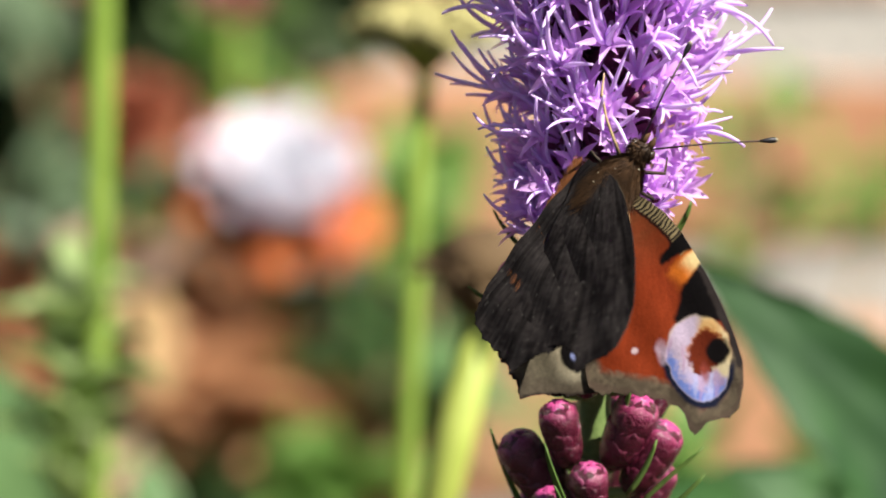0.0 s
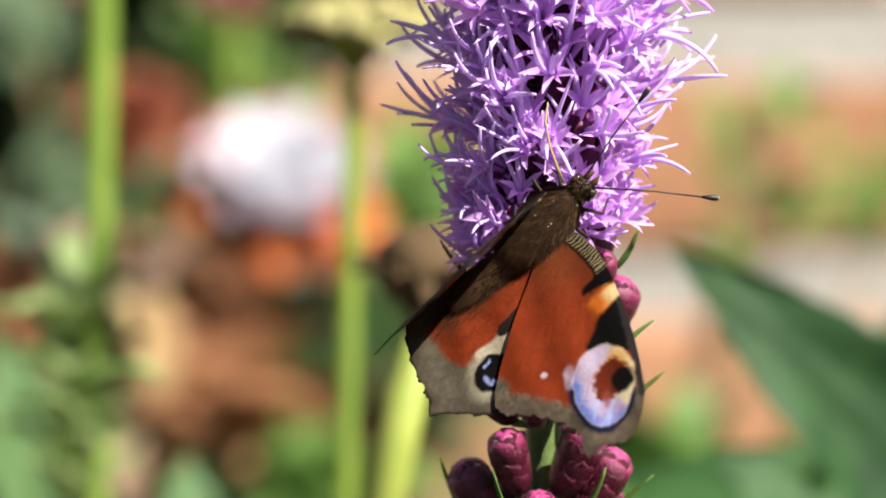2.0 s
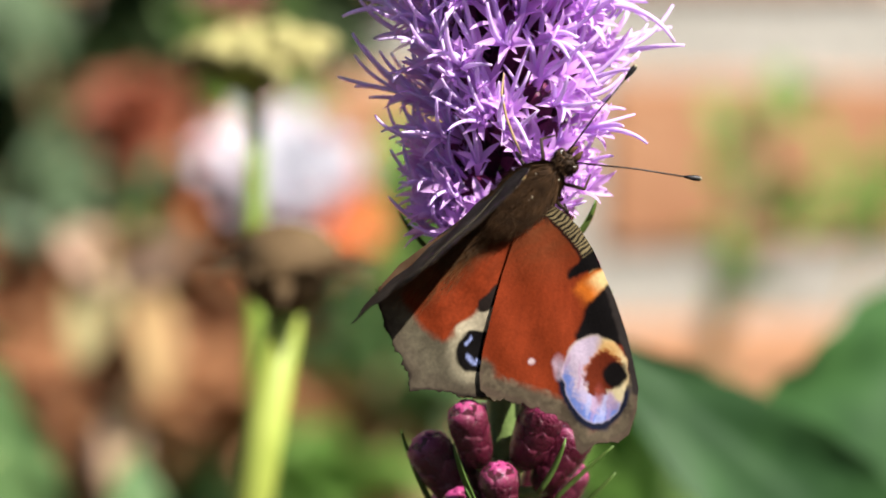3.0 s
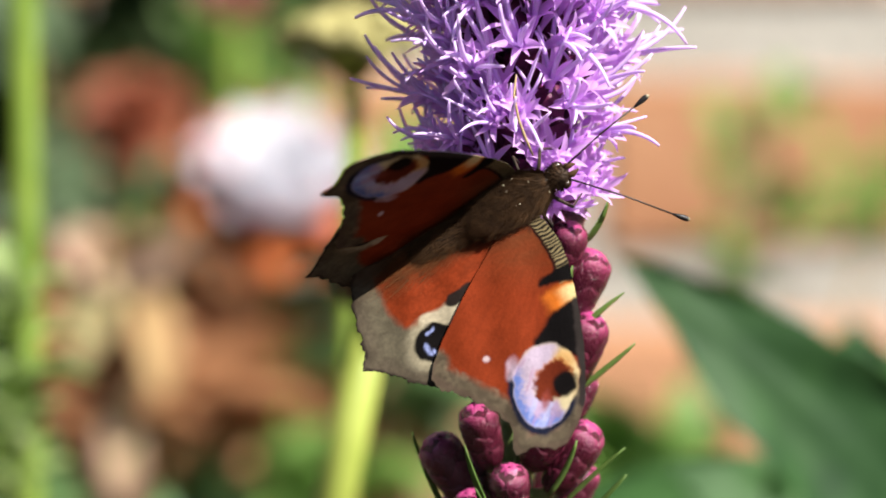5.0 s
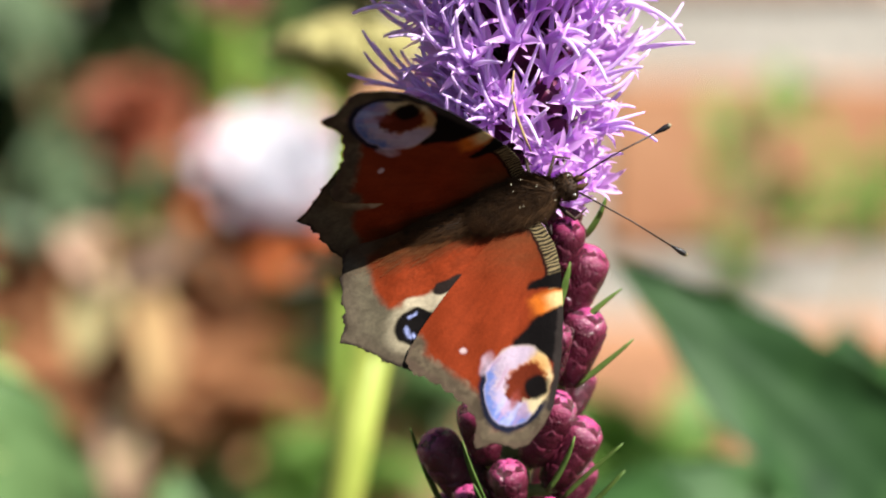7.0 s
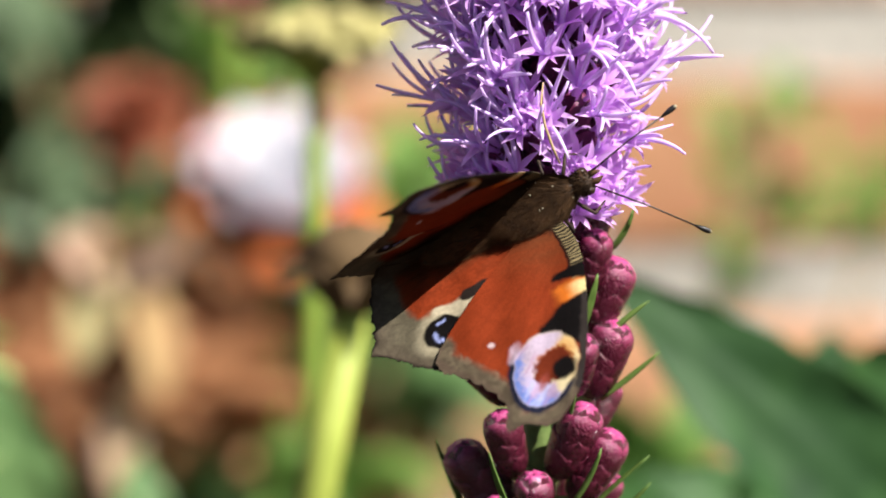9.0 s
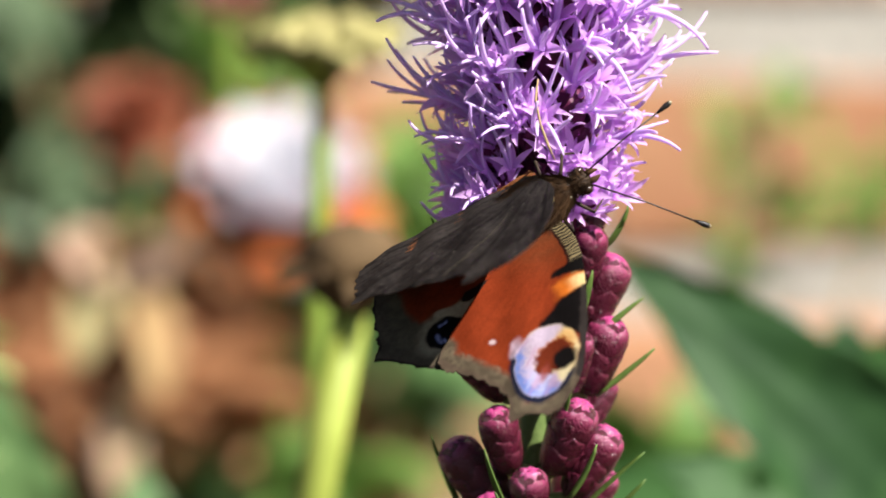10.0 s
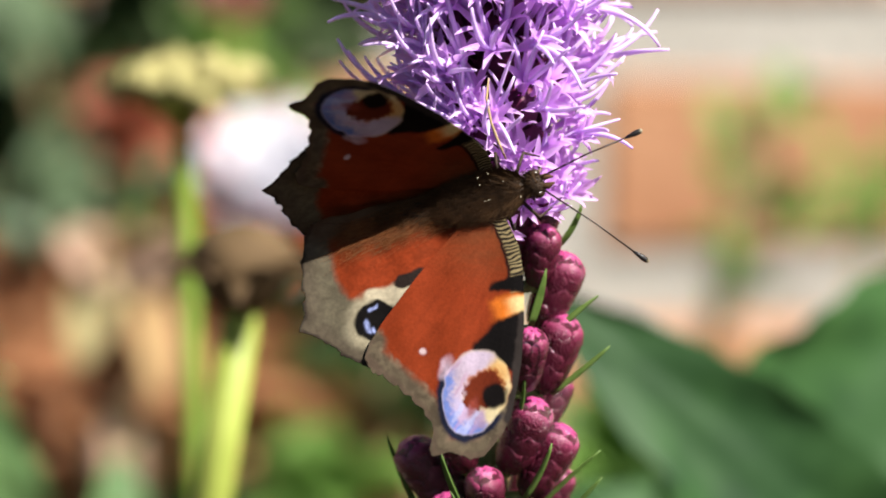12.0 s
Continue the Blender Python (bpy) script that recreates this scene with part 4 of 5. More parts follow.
def budding_stem(foot, top):
    """A plain tall stem with clusters of small pale leaves low down."""
    rnd = random.Random(23)
    p = tagged(new("leafy_stem"), "tall green stem with clustered small pale leaves", "plant")
    p.matrix_basis = pose(*foot)
    v, f = tube_data([(-0.004, 0, -0.02), (-0.002, 0, top * 0.6), (0.004, 0, top)], [0.0027, 0.0026, 0.0024], 9)
    part("stem", mesh_of("stem", v, f, THIN_STEM), p)
    for k in range(24):
        h = 0.524 + (k / 24) ** 1.1 * 0.040
        v, f = blade_data(rnd.uniform(0.011, 0.020), rnd.uniform(0.007, 0.011), 5, cup=0.5, bend=rnd.uniform(0.2, 1.0), across=2, thick=0.0003)
        part("leaf", mesh_of("leaf", v, f, LEAF_FRESH), p, pose(-0.002, 0, h) @ Matrix.Rotation(k * 2.4, 4, "Z") @ pose(0, 0.001, 0, -rnd.uniform(30, 75)))
    return p


def leaf_mesh(length, width, rnd, material, bend=0.5, cup=0.35):
    """A broad leaf with a sunken midrib and side veins, toothed a little."""
    verts, faces = [], []
    segs, across = 18, 6
    n = across * 2 + 1
    for i in range(segs + 1):
        s = i / segs
        w = width / 2 * 1.62 * (s ** 0.5 * (1 - s) ** 0.85 if 0 < s < 1 else 0.0) + width * 0.006
        w *= 1 + (0.03 if i % 2 else -0.03)
        for k in range(n):
            e = (k - across) / across
            y = -cup * w * e * e + 0.004 * math.sin((s * 9 + abs(e) * 2.5) * 2.2) * width / 0.05 * abs(e) * 0.4 - (0.0012 if k == across else 0)
            a = bend * s
            verts.append((e * w, y * math.cos(a) + length * s * math.sin(a * 0.6), length * s * math.cos(a * 0.6) + y * math.sin(a)))
    for i in range(segs):
        for k in range(n - 1):
            a = i * n + k
            faces.append((a, a + 1, a + n + 1, a + n))
    o = len(verts)
    verts += [(x, y + 0.0004, z) for x, y, z in verts]
    faces += [tuple(q + o for q in f[::-1]) for f in faces[:]]
    return mesh_of("leaf", verts, faces, material)


def broad_leaved(name, label, foot, leaves, material, seed):
    """A stem with broad leaves; each leaf by its apex, the point where it joins, width and turn."""
    rnd = random.Random(seed)
    p = tagged(new(name), label, "plant")
    p.matrix_basis = pose(*foot)
    base = Vector(foot)
    tops = [Vector(b) - base for a, b, w, spin in leaves]
    high = max(tops, key=lambda q: q.z)
    v, f = tube_data([(0, 0, -0.03), Vector((0, 0, high.z * 0.5)), high], [0.004, 0.0035, 0.0025], 9)
    part("stem", mesh_of("stem", v, f, THIN_STEM), p)
    blades = []
    for apex, joint, width, spin in leaves:
        a, j = Vector(apex) - base, Vector(joint) - base
        me = leaf_mesh((a - j).length, width, rnd, material)
        blades.append(part("leaf", me, p, facing(j, a - j, (0.3, -0.88, 0.36), radians(spin))))
        low = Vector((0, 0, max(0.02, j.z - 0.06)))
        v, f = tube_data([low, low * 0.4 + j * 0.6, j], [0.0014, 0.0013, 0.0012], 6)
        part("leaf_stalk", mesh_of("leaf_stalk", v, f, THIN_STEM), p)
    return p, blades


def bloom(name, label, centre, radius, petals, face, seed, depth=0.6):
    """A many-petalled flower on a stem; petals: rings of (count, lean in degrees, length, width, material)."""
    rnd = random.Random(seed)
    p = tagged(new(name), label, "flower")
    p.matrix_basis = pose(centre[0], centre[1] + 0.02, 0)
    c = Vector((0, -0.02, centre[2]))
    v, f = tube_data([(0, 0.01, -0.02), (0.004, 0.005, centre[2] * 0.6), c + Vector((0, radius * 0.3, -radius * 0.5))], [0.003, 0.0026, 0.002], 8)
    part("stem", mesh_of("stem", v, f, THIN_STEM), p)
    turn = aim(c, face)
    for count, leaning, length, width, material in petals:
        kinds = []
        for q in range(3):
            v, f = blade_data(length * radius, width * radius, 6, cup=0.6, bend=rnd.uniform(-0.9, -0.4), tip=2.2, across=2, thick=0.0003)
            kinds.append(mesh_of("petal", v, f, material))
        for k in range(count):
            a = k * 2 * math.pi / count + rnd.uniform(-0.2, 0.2)
            part("petal", kinds[k % 3], p, turn @ Matrix.Rotation(a, 4, "Z") @ pose(0, radius * 0.08, 0, -leaning + rnd.uniform(-9, 9), 0, 0))
    return p


def faded_flower(name, label, top, petals, seed):
    """A bent stem whose withered petals hang from its top, each from its foot to its tip."""
    rnd = random.Random(seed)
    p = tagged(new(name), label, "flower")
    p.matrix_basis = pose(top[0], top[1] + 0.03, 0)
    base = Vector((top[0], top[1] + 0.03, 0))
    head = Vector(top) - base
    v, f = tube_data([(0, 0.01, -0.02), (0.003, 0.008, head.z * 0.6), (0.001, 0.0, head.z * 0.97), head], [0.003, 0.0026, 0.0022, 0.0018], 8)
    part("stem", mesh_of("stem", v, f, BROWN), p)
    v, f = lathe_data([(0.002, -0.004), (0.0052, -0.001), (0.006, 0.003), (0.004, 0.006), (0.001, 0.007)], 14, 0.15, rnd)
    part("flower_base", mesh_of("flower_base", v, f, SEED), p, Matrix.Translation(head + Vector((0, 0.004, 0))))
    for foot, tip, width, material in petals:
        way = Vector(tip) - Vector(foot)
        v, f = blade_data(way.length, width, 8, cup=0.5, bend=rnd.uniform(-0.25, 0.25), tip=1.7, across=2, twist=rnd.uniform(-0.2, 0.2), thick=0.0003)
        part("petal", mesh_of("petal", v, f, material), p, facing(Vector(foot) - base, way, (0.2, -0.9, 0.35)))
        start = Vector(foot) - base
        v, f = tube_data([head, head.lerp(start, 0.5) + Vector((0, 0, 0.002)), start], [0.0012, 0.001, 0.0009], 6)
        part("petal_stalk", mesh_of("petal_stalk", v, f, BROWN), p)
    return p


def shrub(name, label, boxes, count, size, material, seed, foot):
    """Branches from one foot and a crown of many leaves that fills the given stretches unevenly."""
    rnd = random.Random(seed)
    p = tagged(new(name), label, "shrub")
    p.matrix_basis = pose(*foot)
    base = Vector(foot)
    pieces, ends = [], []
    kinds = [blade_data(size, size * w, 5, cup=0.4, bend=b, tip=1.5, across=1) for w, b in ((0.5, 0.5), (0.62, 0.9), (0.42, 0.2))]
    for _ in range(count):
        x0, x1, y0, y1, z0, z1 = boxes[rnd.randrange(len(boxes))]
        c = Vector((rnd.uniform(x0, x1), rnd.uniform(y0, y1), rnd.uniform(z0, z1)))
        if noise.noise(c * 22 + Vector((seed, 0, 0))) < -0.12:
            continue
        ends.append(c - base)
        v, f = kinds[rnd.randrange(3)]
        pieces.append((v, f, Matrix.Translation(c - base) @ Euler((rnd.uniform(-1.9, 0.2), rnd.uniform(-0.9, 0.9), rnd.uniform(-3.1, 3.1))).to_matrix().to_4x4() @ Matrix.Scale(rnd.uniform(0.6, 1.25), 4)))
    for k in range(14):
        e = ends[rnd.randrange(len(ends))]
        v, f = tube_data([(0, 0, -0.02), Vector((e.x * 0.3, e.y * 0.3, e.z * 0.55)), e], [0.0045, 0.0032, 0.001], 7)
        part("branch", mesh_of("branch", v, f, BROWN), p)
    v, f = joined(pieces)
    tagged(part("foliage", mesh_of("foliage", v, f, material), p), kind="stuff")
    return p


STEM_A_FOOT, STEM_B_FOOT, STEM_C_FOOT = (-0.03455, 0.89124, 0.0), (-0.0205, 0.81202, 0.0), (-0.06509, 0.91105, 0.0)
stem_a = yarrow(STEM_A_FOOT, 0.60219)
stem_b = seed_head(STEM_B_FOOT, 0.57645)
stem_c = budding_stem(STEM_C_FOOT, 0.63205)

LEAF_FOOT = (0.08195, 0.89124, 0.0)
leaf_plant, blades = broad_leaved("broad_leaved_plant", "dark green plant with large pointed leaves", LEAF_FOOT, [
    ((0.0433, 0.842, 0.5780), (0.1006, 0.884, 0.5038), 0.046, -4),
    ((0.1358, 0.924, 0.5615), (0.0562, 0.902, 0.5074), 0.080, 17),
    ((0.04479, 0.88622, 0.53904), (0.07556, 0.90192, 0.507), 0.040, 10),
    ((0.08153, 0.94918, 0.55589), (0.07591, 0.93133, 0.5007), 0.064, 0),
    ((0.066, 0.91663, 0.53984), (0.07967, 0.90192, 0.507), 0.044, -6),
    ((0.02242, 0.91576, 0.53367), (0.06119, 0.9022, 0.50903), 0.046, 8),
    ((0.09923, 0.93767, 0.54584), (0.08583, 0.90306, 0.51513), 0.040, -10),
], LEAF, 31)
LOW_FOOT = (-0.08079, 0.99027, 0.0)
low_plant, _ = broad_leaved("low_leafy_plant", "green plant with broad soft leaves near the soil", LOW_FOOT, [
    ((-0.0896, 0.9860, 0.5435), (-0.0823, 1.0000, 0.4941), 0.036, 6),
    ((-0.1039, 1.0160, 0.5283), (-0.0937, 1.0000, 0.4930), 0.030, -10),
    ((-0.0551, 1.0040, 0.5176), (-0.0607, 1.0000, 0.4941), 0.022, 12),
], LEAF_SOFT, 32)

white_bloom = bloom("pompon_flower", "round white and pink flower with orange lower petals", (-0.0425, 1.28969, 0.5318), 0.0262, [
    (12, 118, 1.05, 0.62, ORANGE_PETAL), (12, 104, 1.08, 0.62, ORANGE_PETAL), (9, 90, 0.95, 0.58, ORANGE_PETAL), (7, 82, 0.95, 0.5, PINK_PETAL), (11, 74, 0.98, 0.6, WHITE_PETAL), (10, 62, 0.85, 0.58, WHITE_PETAL), (7, 64, 0.99, 0.42, PINK_PETAL), (8, 48, 0.65, 0.55, WHITE_PETAL), (5, 30, 0.45, 0.4, WHITE_PETAL)], (0.12, -0.58, 0.80), 41)
red_bloom = bloom("red_flower", "dull red double flower", (-0.0818, 1.3250, 0.5467), 0.0150, [
    (9, 100, 1.15, 0.65, RED_PETAL), (9, 80, 1.0, 0.65, RED_PETAL), (8, 55, 0.9, 0.6, RED_PETAL), (6, 28, 0.8, 0.55, RED_PETAL)], (0, -0.7, 0.7), 42)
rose_bloom = bloom("rose_flower", "small rose-pink flower on a stem", (-0.05847, 1.41602, 0.57236), 0.012, [
    (8, 80, 1.0, 0.65, ROSE_PETAL), (6, 45, 0.9, 0.6, ROSE_PETAL)], (0, -0.7, 0.7), 43)
faded_flower("faded_flower", "withered flower with hanging straw and beige petals", (-0.0763, 1.1900, 0.5309), [
    ((-0.0826, 1.1840, 0.5283), (-0.0859, 1.1800, 0.5053), 0.012, STRAW), ((-0.0703, 1.1840, 0.5229), (-0.0660, 1.1800, 0.4972), 0.011, DRY), ((-0.0761, 1.1860, 0.5274), (-0.0911, 1.1820, 0.5374), 0.014, FADED_PINK), ((-0.0754, 1.1860, 0.5274), (-0.0605, 1.1820, 0.5354), 0.013, FADED_PINK), ((-0.0762, 1.1880, 0.5264), (-0.0771, 1.1820, 0.5414), 0.013, DRY), ((-0.0797, 1.1900, 0.5275), (-0.0793, 1.1820, 0.5178), 0.011, STRAW)], 44)
faded_flower("spent_flower", "small grey-beige withered flower head hanging low", (-0.0780, 1.1900, 0.4914), [
    ((-0.0778, 1.1860, 0.4921), (-0.0763, 1.1820, 0.4717), 0.011, FADED_PINK), ((-0.0764, 1.1860, 0.4914), (-0.0830, 1.1820, 0.4744), 0.009, STRAW)], 45)

shrub("dark_shrub", "dense dark green shrub in front of the wall", [
    (-0.17308, -0.07599, 1.458, 1.518, 0.50964, 0.5892), (-0.0675, -0.0156, 1.440, 1.500, 0.3991, 0.4651), (-0.1410, -0.1088, 1.440, 1.500, 0.3991, 0.4465), (-0.07701, -0.01425, 1.482, 1.542, 0.53566, 0.58269), (-0.038, -0.00407, 1.462, 1.522, 0.39456, 0.464), (-0.0269, 0.00098, 1.417, 1.477, 0.43222, 0.48096), (-0.15634, -0.10947, 1.462, 1.522, 0.54113, 0.5776)], 1900, 0.026, LEAF_DARK, 51, (-0.09106, 1.4854, 0.0))
shrub("green_shrub", "loose bright green shrub", [
    (-0.0305, -0.0128, 1.330, 1.390, 0.5106, 0.5291),
    (-0.07397, -0.0365, 1.421, 1.481, 0.5373, 0.5615), (-0.0225, 0.0025, 1.356, 1.416, 0.50067, 0.53316), (-0.02562, 0.0025, 1.356, 1.416, 0.49912, 0.53471), (0.0668, 0.0956, 1.400, 1.460, 0.5324, 0.5437), (0.0758, 0.0893, 1.400, 1.460, 0.5073, 0.5324), (0.0752, 0.0871, 1.400, 1.460, 0.4862, 0.5073), (0.0976, 0.1261, 1.400, 1.460, 0.5008, 0.5162), (0.0805, 0.0899, 1.410, 1.470, 0.5011, 0.5305)], 340, 0.018, LEAF_BRIGHT, 52, (0.01877, 1.43589, 0.0))
shrub("pale_shrub", "sparse shrub with pale grey-green leaves", [
    # this stretch is added in place of the bare pale background there
    (-0.1330, -0.1086, 1.410, 1.470, 0.5532, 0.5759),
    (-0.1178, -0.10061, 1.355, 1.415, 0.49603, 0.52697), (-0.12561, -0.09905, 1.355, 1.415, 0.49294, 0.53007), (-0.1053, -0.07093, 1.353, 1.413, 0.48056, 0.50686), (-0.08811, -0.07093, 1.357, 1.417, 0.5115, 0.52542), (-0.01469, 0.0025, 1.354, 1.414, 0.48675, 0.50531), (-0.035, -0.01, 1.352, 1.412, 0.47437, 0.50841), (-0.01625, 0.0025, 1.349, 1.409, 0.44962, 0.47746)], 135, 0.022, LEAF_PALE, 53, (-0.06402, 1.40618, 0.0))
shrub("low_greenery", "low bright greenery along the foot of the wall", [
    (-0.0395, -0.0228, 1.195, 1.255, 0.4591, 0.4747), (0.03013, 0.12777, 1.195, 1.255, 0.435, 0.4723), (0.0385, 0.07616, 1.199, 1.259, 0.45987, 0.47644)], 300, 0.024, LEAF_BRIGHT, 54, (0.00227, 1.25764, 0.0))
shrub("soft_leaved_shrub", "low shrub with soft pale green leaves", [
    (-0.0747, -0.0601, 1.250, 1.310, 0.4498, 0.4675), (-0.0212, -0.0021, 1.270, 1.330, 0.4639, 0.4937)], 60, 0.026, LEAF_SOFT, 56, (-0.09268, 1.29725, 0.0))
shrub("withered_shrub", "withered brown and beige leaves", [
    (-0.1015, -0.0788, 1.300, 1.360, 0.4646, 0.4813), (-0.0529, -0.0343, 1.330, 1.390, 0.4842, 0.5044)], 26, 0.022, DRY, 55, (-0.0689, 1.34676, 0.0))
# leaves added to stand in for the red-brown brick between the plants
shrub("russet_fill", "reddish brown leaves standing in for brick between the plants", [(-0.1107, -0.0846, 1.230, 1.290, 0.4595, 0.4929), (-0.0653, -0.0523, 1.240, 1.300, 0.4693, 0.4898), (-0.1196, -0.1012, 1.320, 1.380, 0.4796, 0.4950), (-0.0924, -0.0555, 1.320, 1.380, 0.4564, 0.4920), (-0.0338, -0.0127, 1.300, 1.360, 0.4431, 0.4646), (-0.0654, -0.0498, 1.330, 1.390, 0.4436, 0.4811)], 560, 0.026, RUSSET, 57, (-0.09455, 1.36657, 0.0))

brick_wall()


# ---------------------------------------------------------------- what moves
def spike_pose(dx, dz):
    """The spike leans about its foot; dx: sideways at the flowers, dz: up and down, in mm."""
    return pose(AXIS[0], AXIS[1], dz * MM, 0, math.degrees(math.atan2(dx * MM, KNEE + 0.019)), 0)


def perch(x, y, z, turn):
    return pose(x, y, z, 82, 0, 0) @ pose(0, 0, 0, 0, 0, turn)


def leaning(foot, rows):
    return [(t, pose(foot[0], foot[1], foot[2] + dz, 0, deg, 0)) for t, deg, dz in rows]


def bending(blade, rows):
    """A leaf that swings sideways about the point where it joins."""
    rest = blade.matrix_basis.copy()
    j = Matrix.Translation(rest.translation)
    return [(t, j @ pose(0, 0, 0, 0, deg, 0) @ j.inverted() @ rest) for t, deg in rows]


def motions():
    walk(star, [(t, spike_pose(dx, dz)) for t, dx, dz in [(0, 14.56, 0.82), (0.1, 12.95, 1.89), (0.2, 15.03, 3.90), (0.3, 17.12, 1.26), (0.4, 16.00, 0.94), (0.5, 12.42, -0.30), (0.6, 9.14, -2.31), (0.7, 11.53, -1.77), (0.8, 14.66, -2.86), (0.9, 17.05, -4.87), (1, 16.48, -6.19), (1.1, 15.37, -7.64), (1.2, 14.02, -7.00), (1.3, 13.65, -6.36), (1.4, 10.32, -2.25), (1.5, 10.94, -0.22), (1.6, 12.61, -0.05), (1.8, 11.76, -3.64), (2, 7.46, -3.06), (2.1, 5.38, 1.51), (2.2, 6.26, 3.76), (2.3, 8.61, 0.91), (2.4, 8.26, -0.32), (2.5, 4.95, -2.24), (2.6, 3.70, -2.86), (2.7, 4.92, -3.49), (2.8, 5.40, -3.42), (2.9, 3.91, -1.95), (3, 1.92, 0.67), (3.2, 2.22, 0.60), (4.8, 6.43, 0.60), (5, 3.47, 0.45), (5.5, 5.54, -0.22), (6, 3.62, 0.60), (6.5, 4.80, 0.45), (6.7, 3.18, 1.27), (8.3, 5.32, -1.79), (8.5, 7.24, -1.34), (9, 6.87, -0.52), (9.5, 2.44, 0.45), (10, 6.21, -0.07), (10.5, 3.92, -0.30), (11, 5.76, 0.15), (11.5, -1.03, 0.90), (12, 0.00, 0.00)]])
    # body: place and turn in the plane of the flowers
    walk(butterfly, [
        (0, perch(0.02231, 0.63598, 0.61947, 52.8)), (0.1, perch(0.02055, 0.63591, 0.62025, 52.6)), (0.2, perch(0.02249, 0.63584, 0.62196, 52.3)),
        (0.3, perch(0.02443, 0.63576, 0.61903, 52.1)), (0.4, perch(0.02317, 0.63569, 0.61842, 51.8)), (0.5, perch(0.01944, 0.63562, 0.61688, 51.6)),
        (0.6, perch(0.01639, 0.63549, 0.61512, 51.5)), (0.7, perch(0.01900, 0.63536, 0.61592, 51.5)), (0.8, perch(0.02236, 0.63523, 0.61509, 51.4)),
        (0.9, perch(0.02497, 0.63510, 0.61333, 51.4)), (1, perch(0.02463, 0.63497, 0.61227, 51.3)), (1.1, perch(0.02349, 0.63514, 0.61086, 51.3)),
        (1.2, perch(0.02210, 0.63532, 0.61155, 51.3)), (1.3, perch(0.02170, 0.63549, 0.61223, 51.4)), (1.4, perch(0.01834, 0.63567, 0.61639, 51.4)),
        (1.5, perch(0.01892, 0.63584, 0.61846, 51.4)), (1.6, perch(0.02037, 0.63575, 0.61859, 49.8)), (1.8, perch(0.01909, 0.63558, 0.61490, 46.7)),
        (2, perch(0.01435, 0.63541, 0.61539, 43.5)), (2.1, perch(0.01261, 0.63538, 0.61958, 43.6)), (2.2, perch(0.01382, 0.63535, 0.62144, 43.6)),
        (2.3, perch(0.01651, 0.63531, 0.61821, 43.7)), (2.4, perch(0.01649, 0.63528, 0.61660, 43.7)), (2.5, perch(0.01351, 0.63525, 0.61429, 43.8)),
        (2.6, perch(0.01258, 0.63537, 0.61397, 43.3)), (2.7, perch(0.01410, 0.63550, 0.61365, 42.7)), (2.8, perch(0.01489, 0.63562, 0.61402, 42.2)),
        (2.9, perch(0.01371, 0.63575, 0.61579, 41.6)), (3, perch(0.01204, 0.63587, 0.61871, 41.1)), (5, perch(0.01075, 0.63573, 0.61769, 29.6)),
        (5.5, perch(0.01309, 0.63565, 0.61707, 26.6)), (6, perch(0.01117, 0.63585, 0.61855, 25.9)), (6.5, perch(0.01101, 0.63576, 0.61793, 17.9)),
        (8.5, perch(0.01386, 0.63553, 0.61629, 24.5)), (9, perch(0.01371, 0.63565, 0.61711, 26.9)), (9.5, perch(0.01034, 0.63581, 0.61823, 26.2)),
        (10, perch(0.01349, 0.63565, 0.61708, 28.9)), (10.5, perch(0.01254, 0.63567, 0.61725, 25.0)), (11, perch(0.01276, 0.63566, 0.61719, 18.3)),
        (11.5, perch(0.00584, 0.63579, 0.61810, 13.0)), (12, perch(0.00715, 0.63575, 0.61783, 13.9)),
    ])
    hinge = 0.00304
    right_fore, right_hind, left_fore, left_hind = WINGS
    # wings: seconds, degrees raised and swept forwards
    right = [
        (0.0, 20.5, -4.2), (0.5, 22.7, -5.6), (1.0, 12.7, -2.3), (1.5, 19.9, -3.8), (2.0, 35.2, -0.7), (2.5, 34.3, -4.0),
        (3.0, 10.9, -0.4), (5.0, 24.0, 1.1), (5.5, 19.9, 2.0), (6.0, 30.3, 2.0), (6.5, 24.6, 3.1), (8.5, 42.3, -0.0),
        (9.0, 40.4, -0.2), (9.5, 29.3, -1.1), (10.0, 45.5, 0.2), (10.5, 37.5, -0.8), (11.0, 28.4, 1.2), (11.5, 31.8, 2.8),
        (12.0, 12.3, 3.8),
    ]
    walk(right_fore, [(t, pose(0, -hinge, 0, -up) @ pose(0, 0, 0, 0, 0, sweep)) for t, up, sweep in right])
    walk(right_hind, [(t, pose(0, -hinge, -0.0004, -up) @ pose(0, 0, 0, 0, 0, sweep)) for t, up, sweep in right])
    # the left wings beat more; the last number: the hindwing's own sweep
    left = [
        (0.0, 125.0, -11.0, 21.0), (0.5, 106.0, 2.0, 3.0), (1.0, 111.0, 0.0, 8.0), (1.5, 90.5, -0.1, 0.0), (2.0, 89.2, 2.4, 0.0),
        (2.5, 89.0, 6.8, 0.0), (3.0, 93.1, 1.1, 0.0), (5.0, 65.7, -10.6, 7.5), (5.5, 65.0, -7.8, 7.0), (6.0, 70.6, -7.1, 7.0),
        (6.5, 47.5, -12.0, 13.0), (8.5, 75.5, -7.8, 5.0), (9.0, 79.4, -4.9, 1.0), (9.5, 83.0, -5.0, 0.5), (10.0, 104.4, 6.6, 0.0),
        (10.5, 80.6, -6.2, 2.0), (11.0, 75.1, -11.4, 15.5), (11.5, 57.3, -10.6, 14.5), (12.0, 53.1, -11.3, 14.0),
    ]
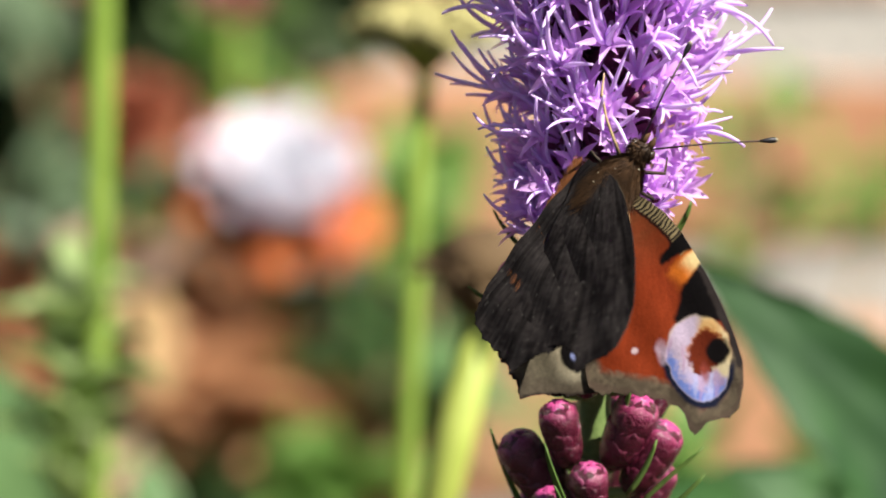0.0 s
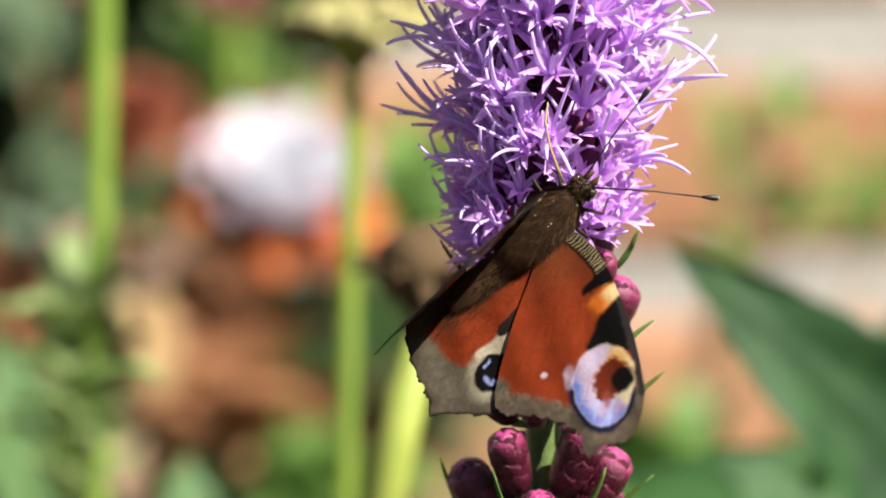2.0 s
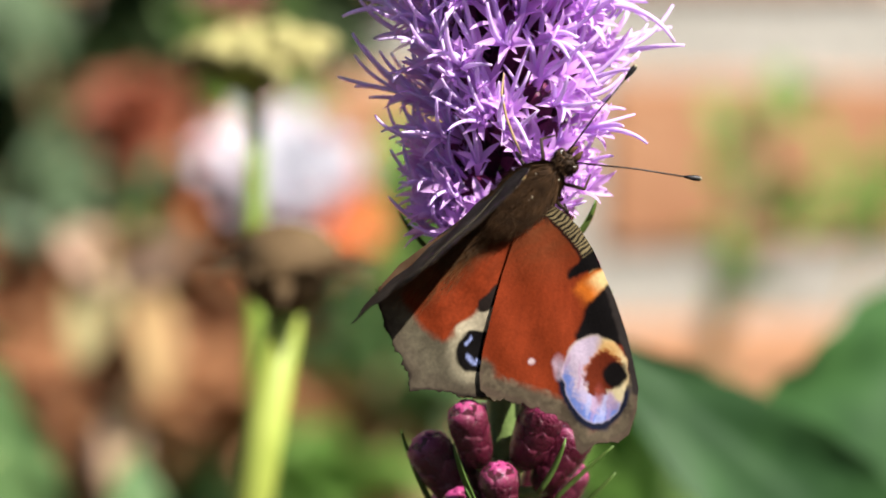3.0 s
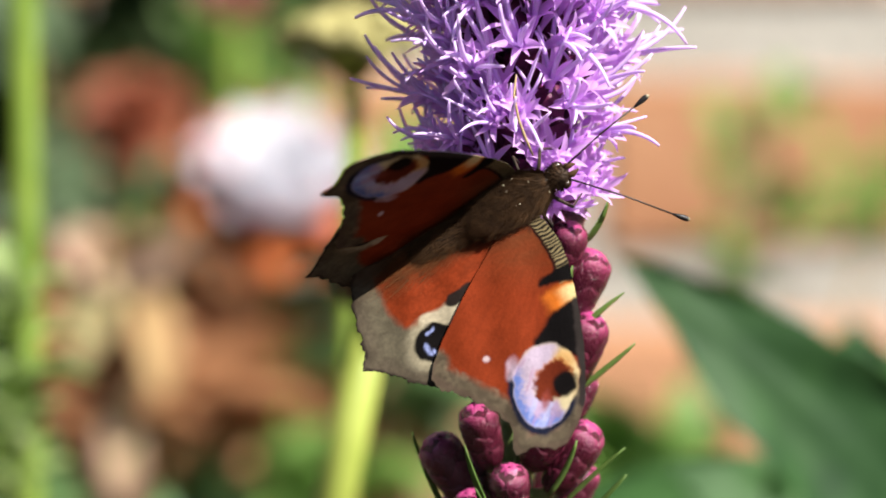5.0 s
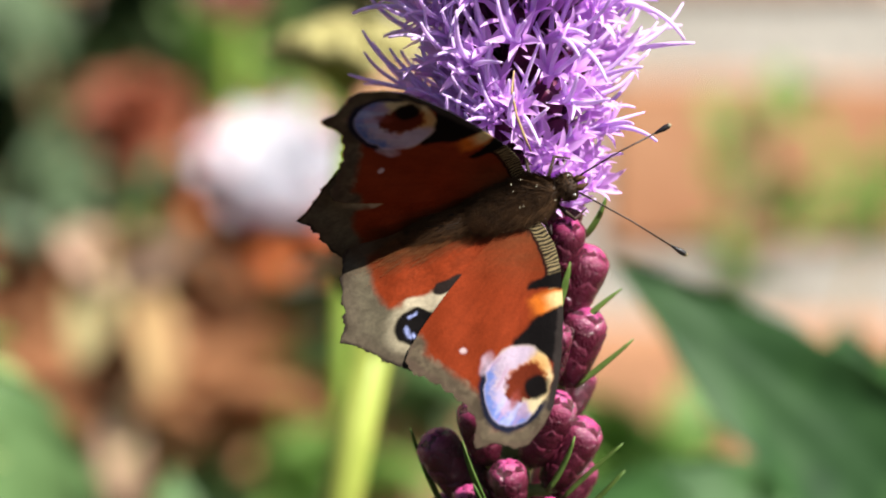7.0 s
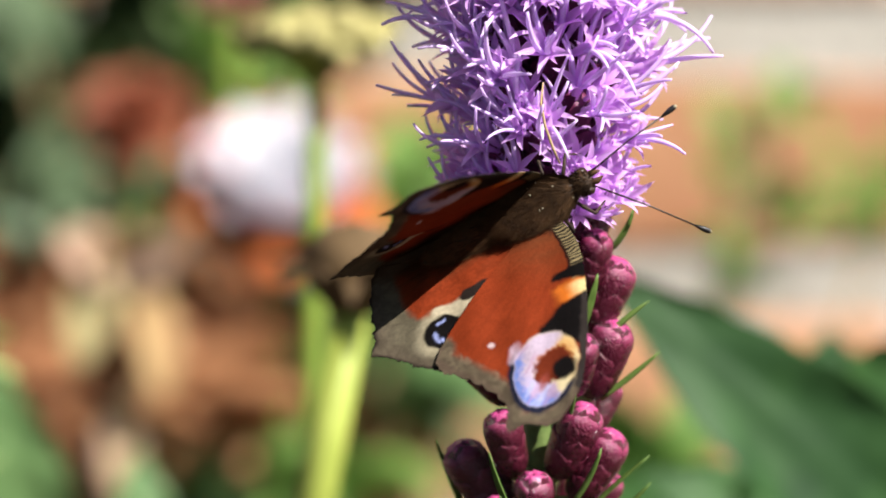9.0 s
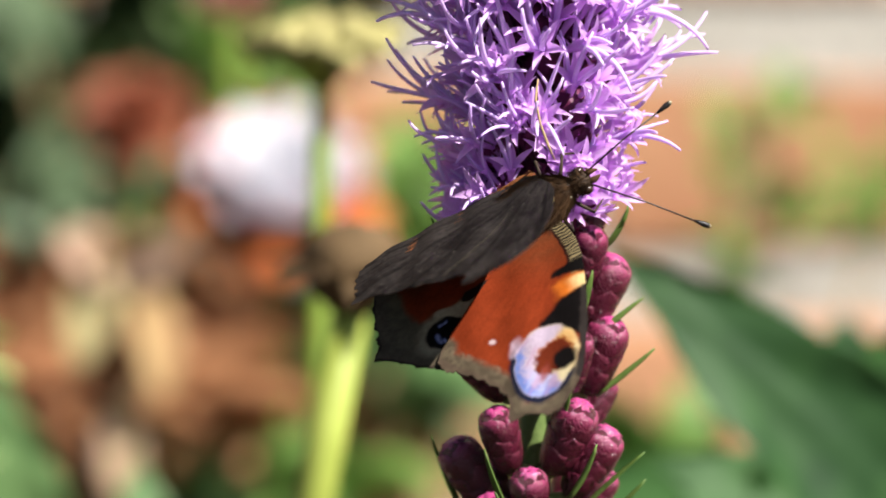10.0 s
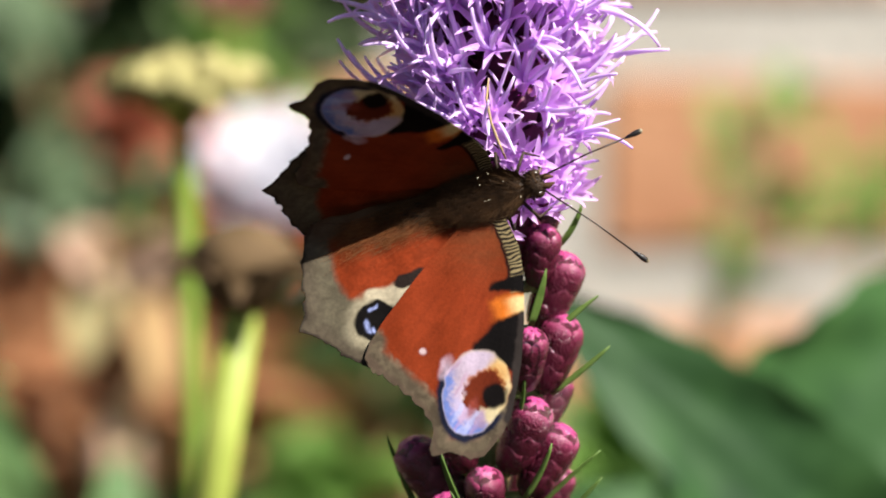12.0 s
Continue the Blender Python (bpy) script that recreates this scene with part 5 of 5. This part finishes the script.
    quick = [(0.2, 112, -8, 8), (0.35, 104, 0, 0), (0.6, 90, 0, 0), (0.7, 93, 0, 0), (0.85, 104, 2, 0), (1.2, 104, 2, 0), (1.3, 90, 0, 0), (1.65, 98, 0, 0), (1.8, 112, -4, 0),
             (2.1, 74, -4, 0), (2.2, 90, 0, 0), (2.3, 62, -6, 2), (2.4, 44, -8, 4), (2.6, 110, 2, 0), (2.7, 98, 4, 0), (2.8, 86, 2, 0), (2.9, 80, 0, 0), (3.2, 84, 0, 0),
             (4.8, 66, -8, 2), (4.9, 46, -8, 4), (5.1, 80, -8, 2), (5.3, 78, -7, 1), (6.2, 60, -7, 4), (6.7, 52, -10, 10), (8.3, 54, -9, 9), (8.7, 82, -6, 3), (9.1, 88, -3, 0),
             (9.3, 77, -5, 0), (9.8, 92, 0, 0), (10.2, 96, 0, 0), (10.7, 106, 4, 0), (11.25, 56, -9, 10)]
    beats = sorted(left + quick)
    walk(left_fore, [(t, pose(0, hinge, 0, up) @ pose(0, 0, 0, 0, 0, -sweep)) for t, up, sweep, more in beats])
    walk(left_hind, [(t, pose(0, hinge, -0.0004, up) @ pose(0, 0, 0, 0, 0, -sweep - more)) for t, up, sweep, more in beats])
    walk(stem_a, leaning(STEM_A_FOOT, [(0, 2.98, 0.0060), (.5, 1.03, 0.0025), (1, 5.33, -0.0000), (1.5, 1.28, -0.0015), (2, 1.80, 0.0060), (2.5, -0.57, 0.0045), (3, 0.10, 0.0005), (5, 1.80, 0.0040), (5.5, -0.36, -0.0000), (6, -1.41, -0.0020), (6.5, 1.77, 0.0015), (8.5, 1.08, 0.0020), (9, 1.16, 0.0035), (9.5, -0.15, 0.0010), (10, 1.25, 0.0025), (10.5, 0.15, 0.0035), (11, 0.51, 0.0025), (11.5, 0.00, -0.0005), (12, -1.08, -0.0045)]))
    walk(stem_b, leaning(STEM_B_FOOT, [(0, 2.72, 0.0000), (.5, 0.89, 0.0000), (1, 4.34, 0.0000), (1.5, 1.09, 0.0000), (2, 1.78, 0.0000), (2.5, 0.10, 0.0000), (3, -0.49, 0.0000), (5, 0.94, 0.0000), (5.5, -0.20, 0.0000), (6, -1.09, 0.0000), (6.5, 1.14, 0.0000), (8.5, 0.49, 0.0000), (9, 0.59, 0.0000), (9.5, -0.35, 0.0000), (10, 0.57, 0.0000), (10.5, -0.05, 0.0000), (11, 0.84, 0.0000), (11.5, -0.15, 0.0000), (12, -1.19, 0.0000)]))
    walk(stem_c, leaning(STEM_C_FOOT, [(0, 0.00, 0.0000), (.5, -1.93, 0.0000), (1, 4.20, 0.0000), (1.5, -2.13, 0.0000), (2, 0.00, 0.0000), (2.5, -2.74, 0.0000), (3, -2.74, 0.0000), (5, -1.32, 0.0000), (5.5, -2.64, 0.0000), (6, -2.74, 0.0000), (6.5, -2.60, 0.0000), (8.5, -2.74, 0.0000), (9, -2.74, 0.0000), (9.5, -2.84, 0.0000), (10, -2.74, 0.0000), (10.5, -2.74, 0.0000), (11, -2.64, 0.0000), (11.5, -2.74, 0.0000), (12, -2.94, 0.0000)]))
    walk(leaf_plant, leaning(LEAF_FOOT, [(0, 1.46, -0.0000), (.5, 0.42, -0.0019), (1, 2.40, -0.0313), (1.5, 1.15, -0.0000), (2, 1.10, 0.0028), (2.5, -0.31, -0.0057), (3, -0.52, -0.0104), (5, 0.31, 0.0014), (5.5, -0.31, -0.0038), (6, -1.05, -0.0085), (6.5, 0.00, -0.0000), (8.5, 0.21, 0.0019), (9, -0.21, -0.0000), (9.5, -0.68, -0.0009), (10, 0.10, 0.0024), (10.5, -0.21, 0.0009), (11, -0.05, 0.0024), (11.5, -1.25, -0.0047), (12, -1.46, -0.0014)]))
    walk(blades[1], bending(blades[1], [(0, 3), (2.0, 3), (2.5, -9), (3.0, -16), (3.3, -15), (4.9, 2), (5.0, 3), (5.5, -9), (6.0, -20), (6.5, 3), (8.5, 3), (9.0, 0), (9.5, -3), (10.0, 0), (10.5, 1), (11.0, 1), (11.5, -6), (12.0, -7)]))
    walk(low_plant, leaning(LOW_FOOT, [(0, 0.00, -0.0000), (.5, 0.00, -0.0067), (1, 1.28, -0.0022), (1.5, 1.20, 0.0030), (2, 0.77, -0.0000), (2.5, -0.51, 0.0045), (3, -0.38, -0.0000), (5, 0.26, -0.0067), (5.5, -0.77, -0.0000), (6, -0.77, 0.0022), (6.5, 0.51, -0.0033), (8.5, 0.00, -0.0000), (9, -0.26, -0.0000), (9.5, 0.00, -0.0000), (10, -0.26, -0.0022), (10.5, 0.00, -0.0011), (11, 0.00, -0.0000), (11.5, -0.77, -0.0022), (12, -0.77, -0.0000)]))


motions()
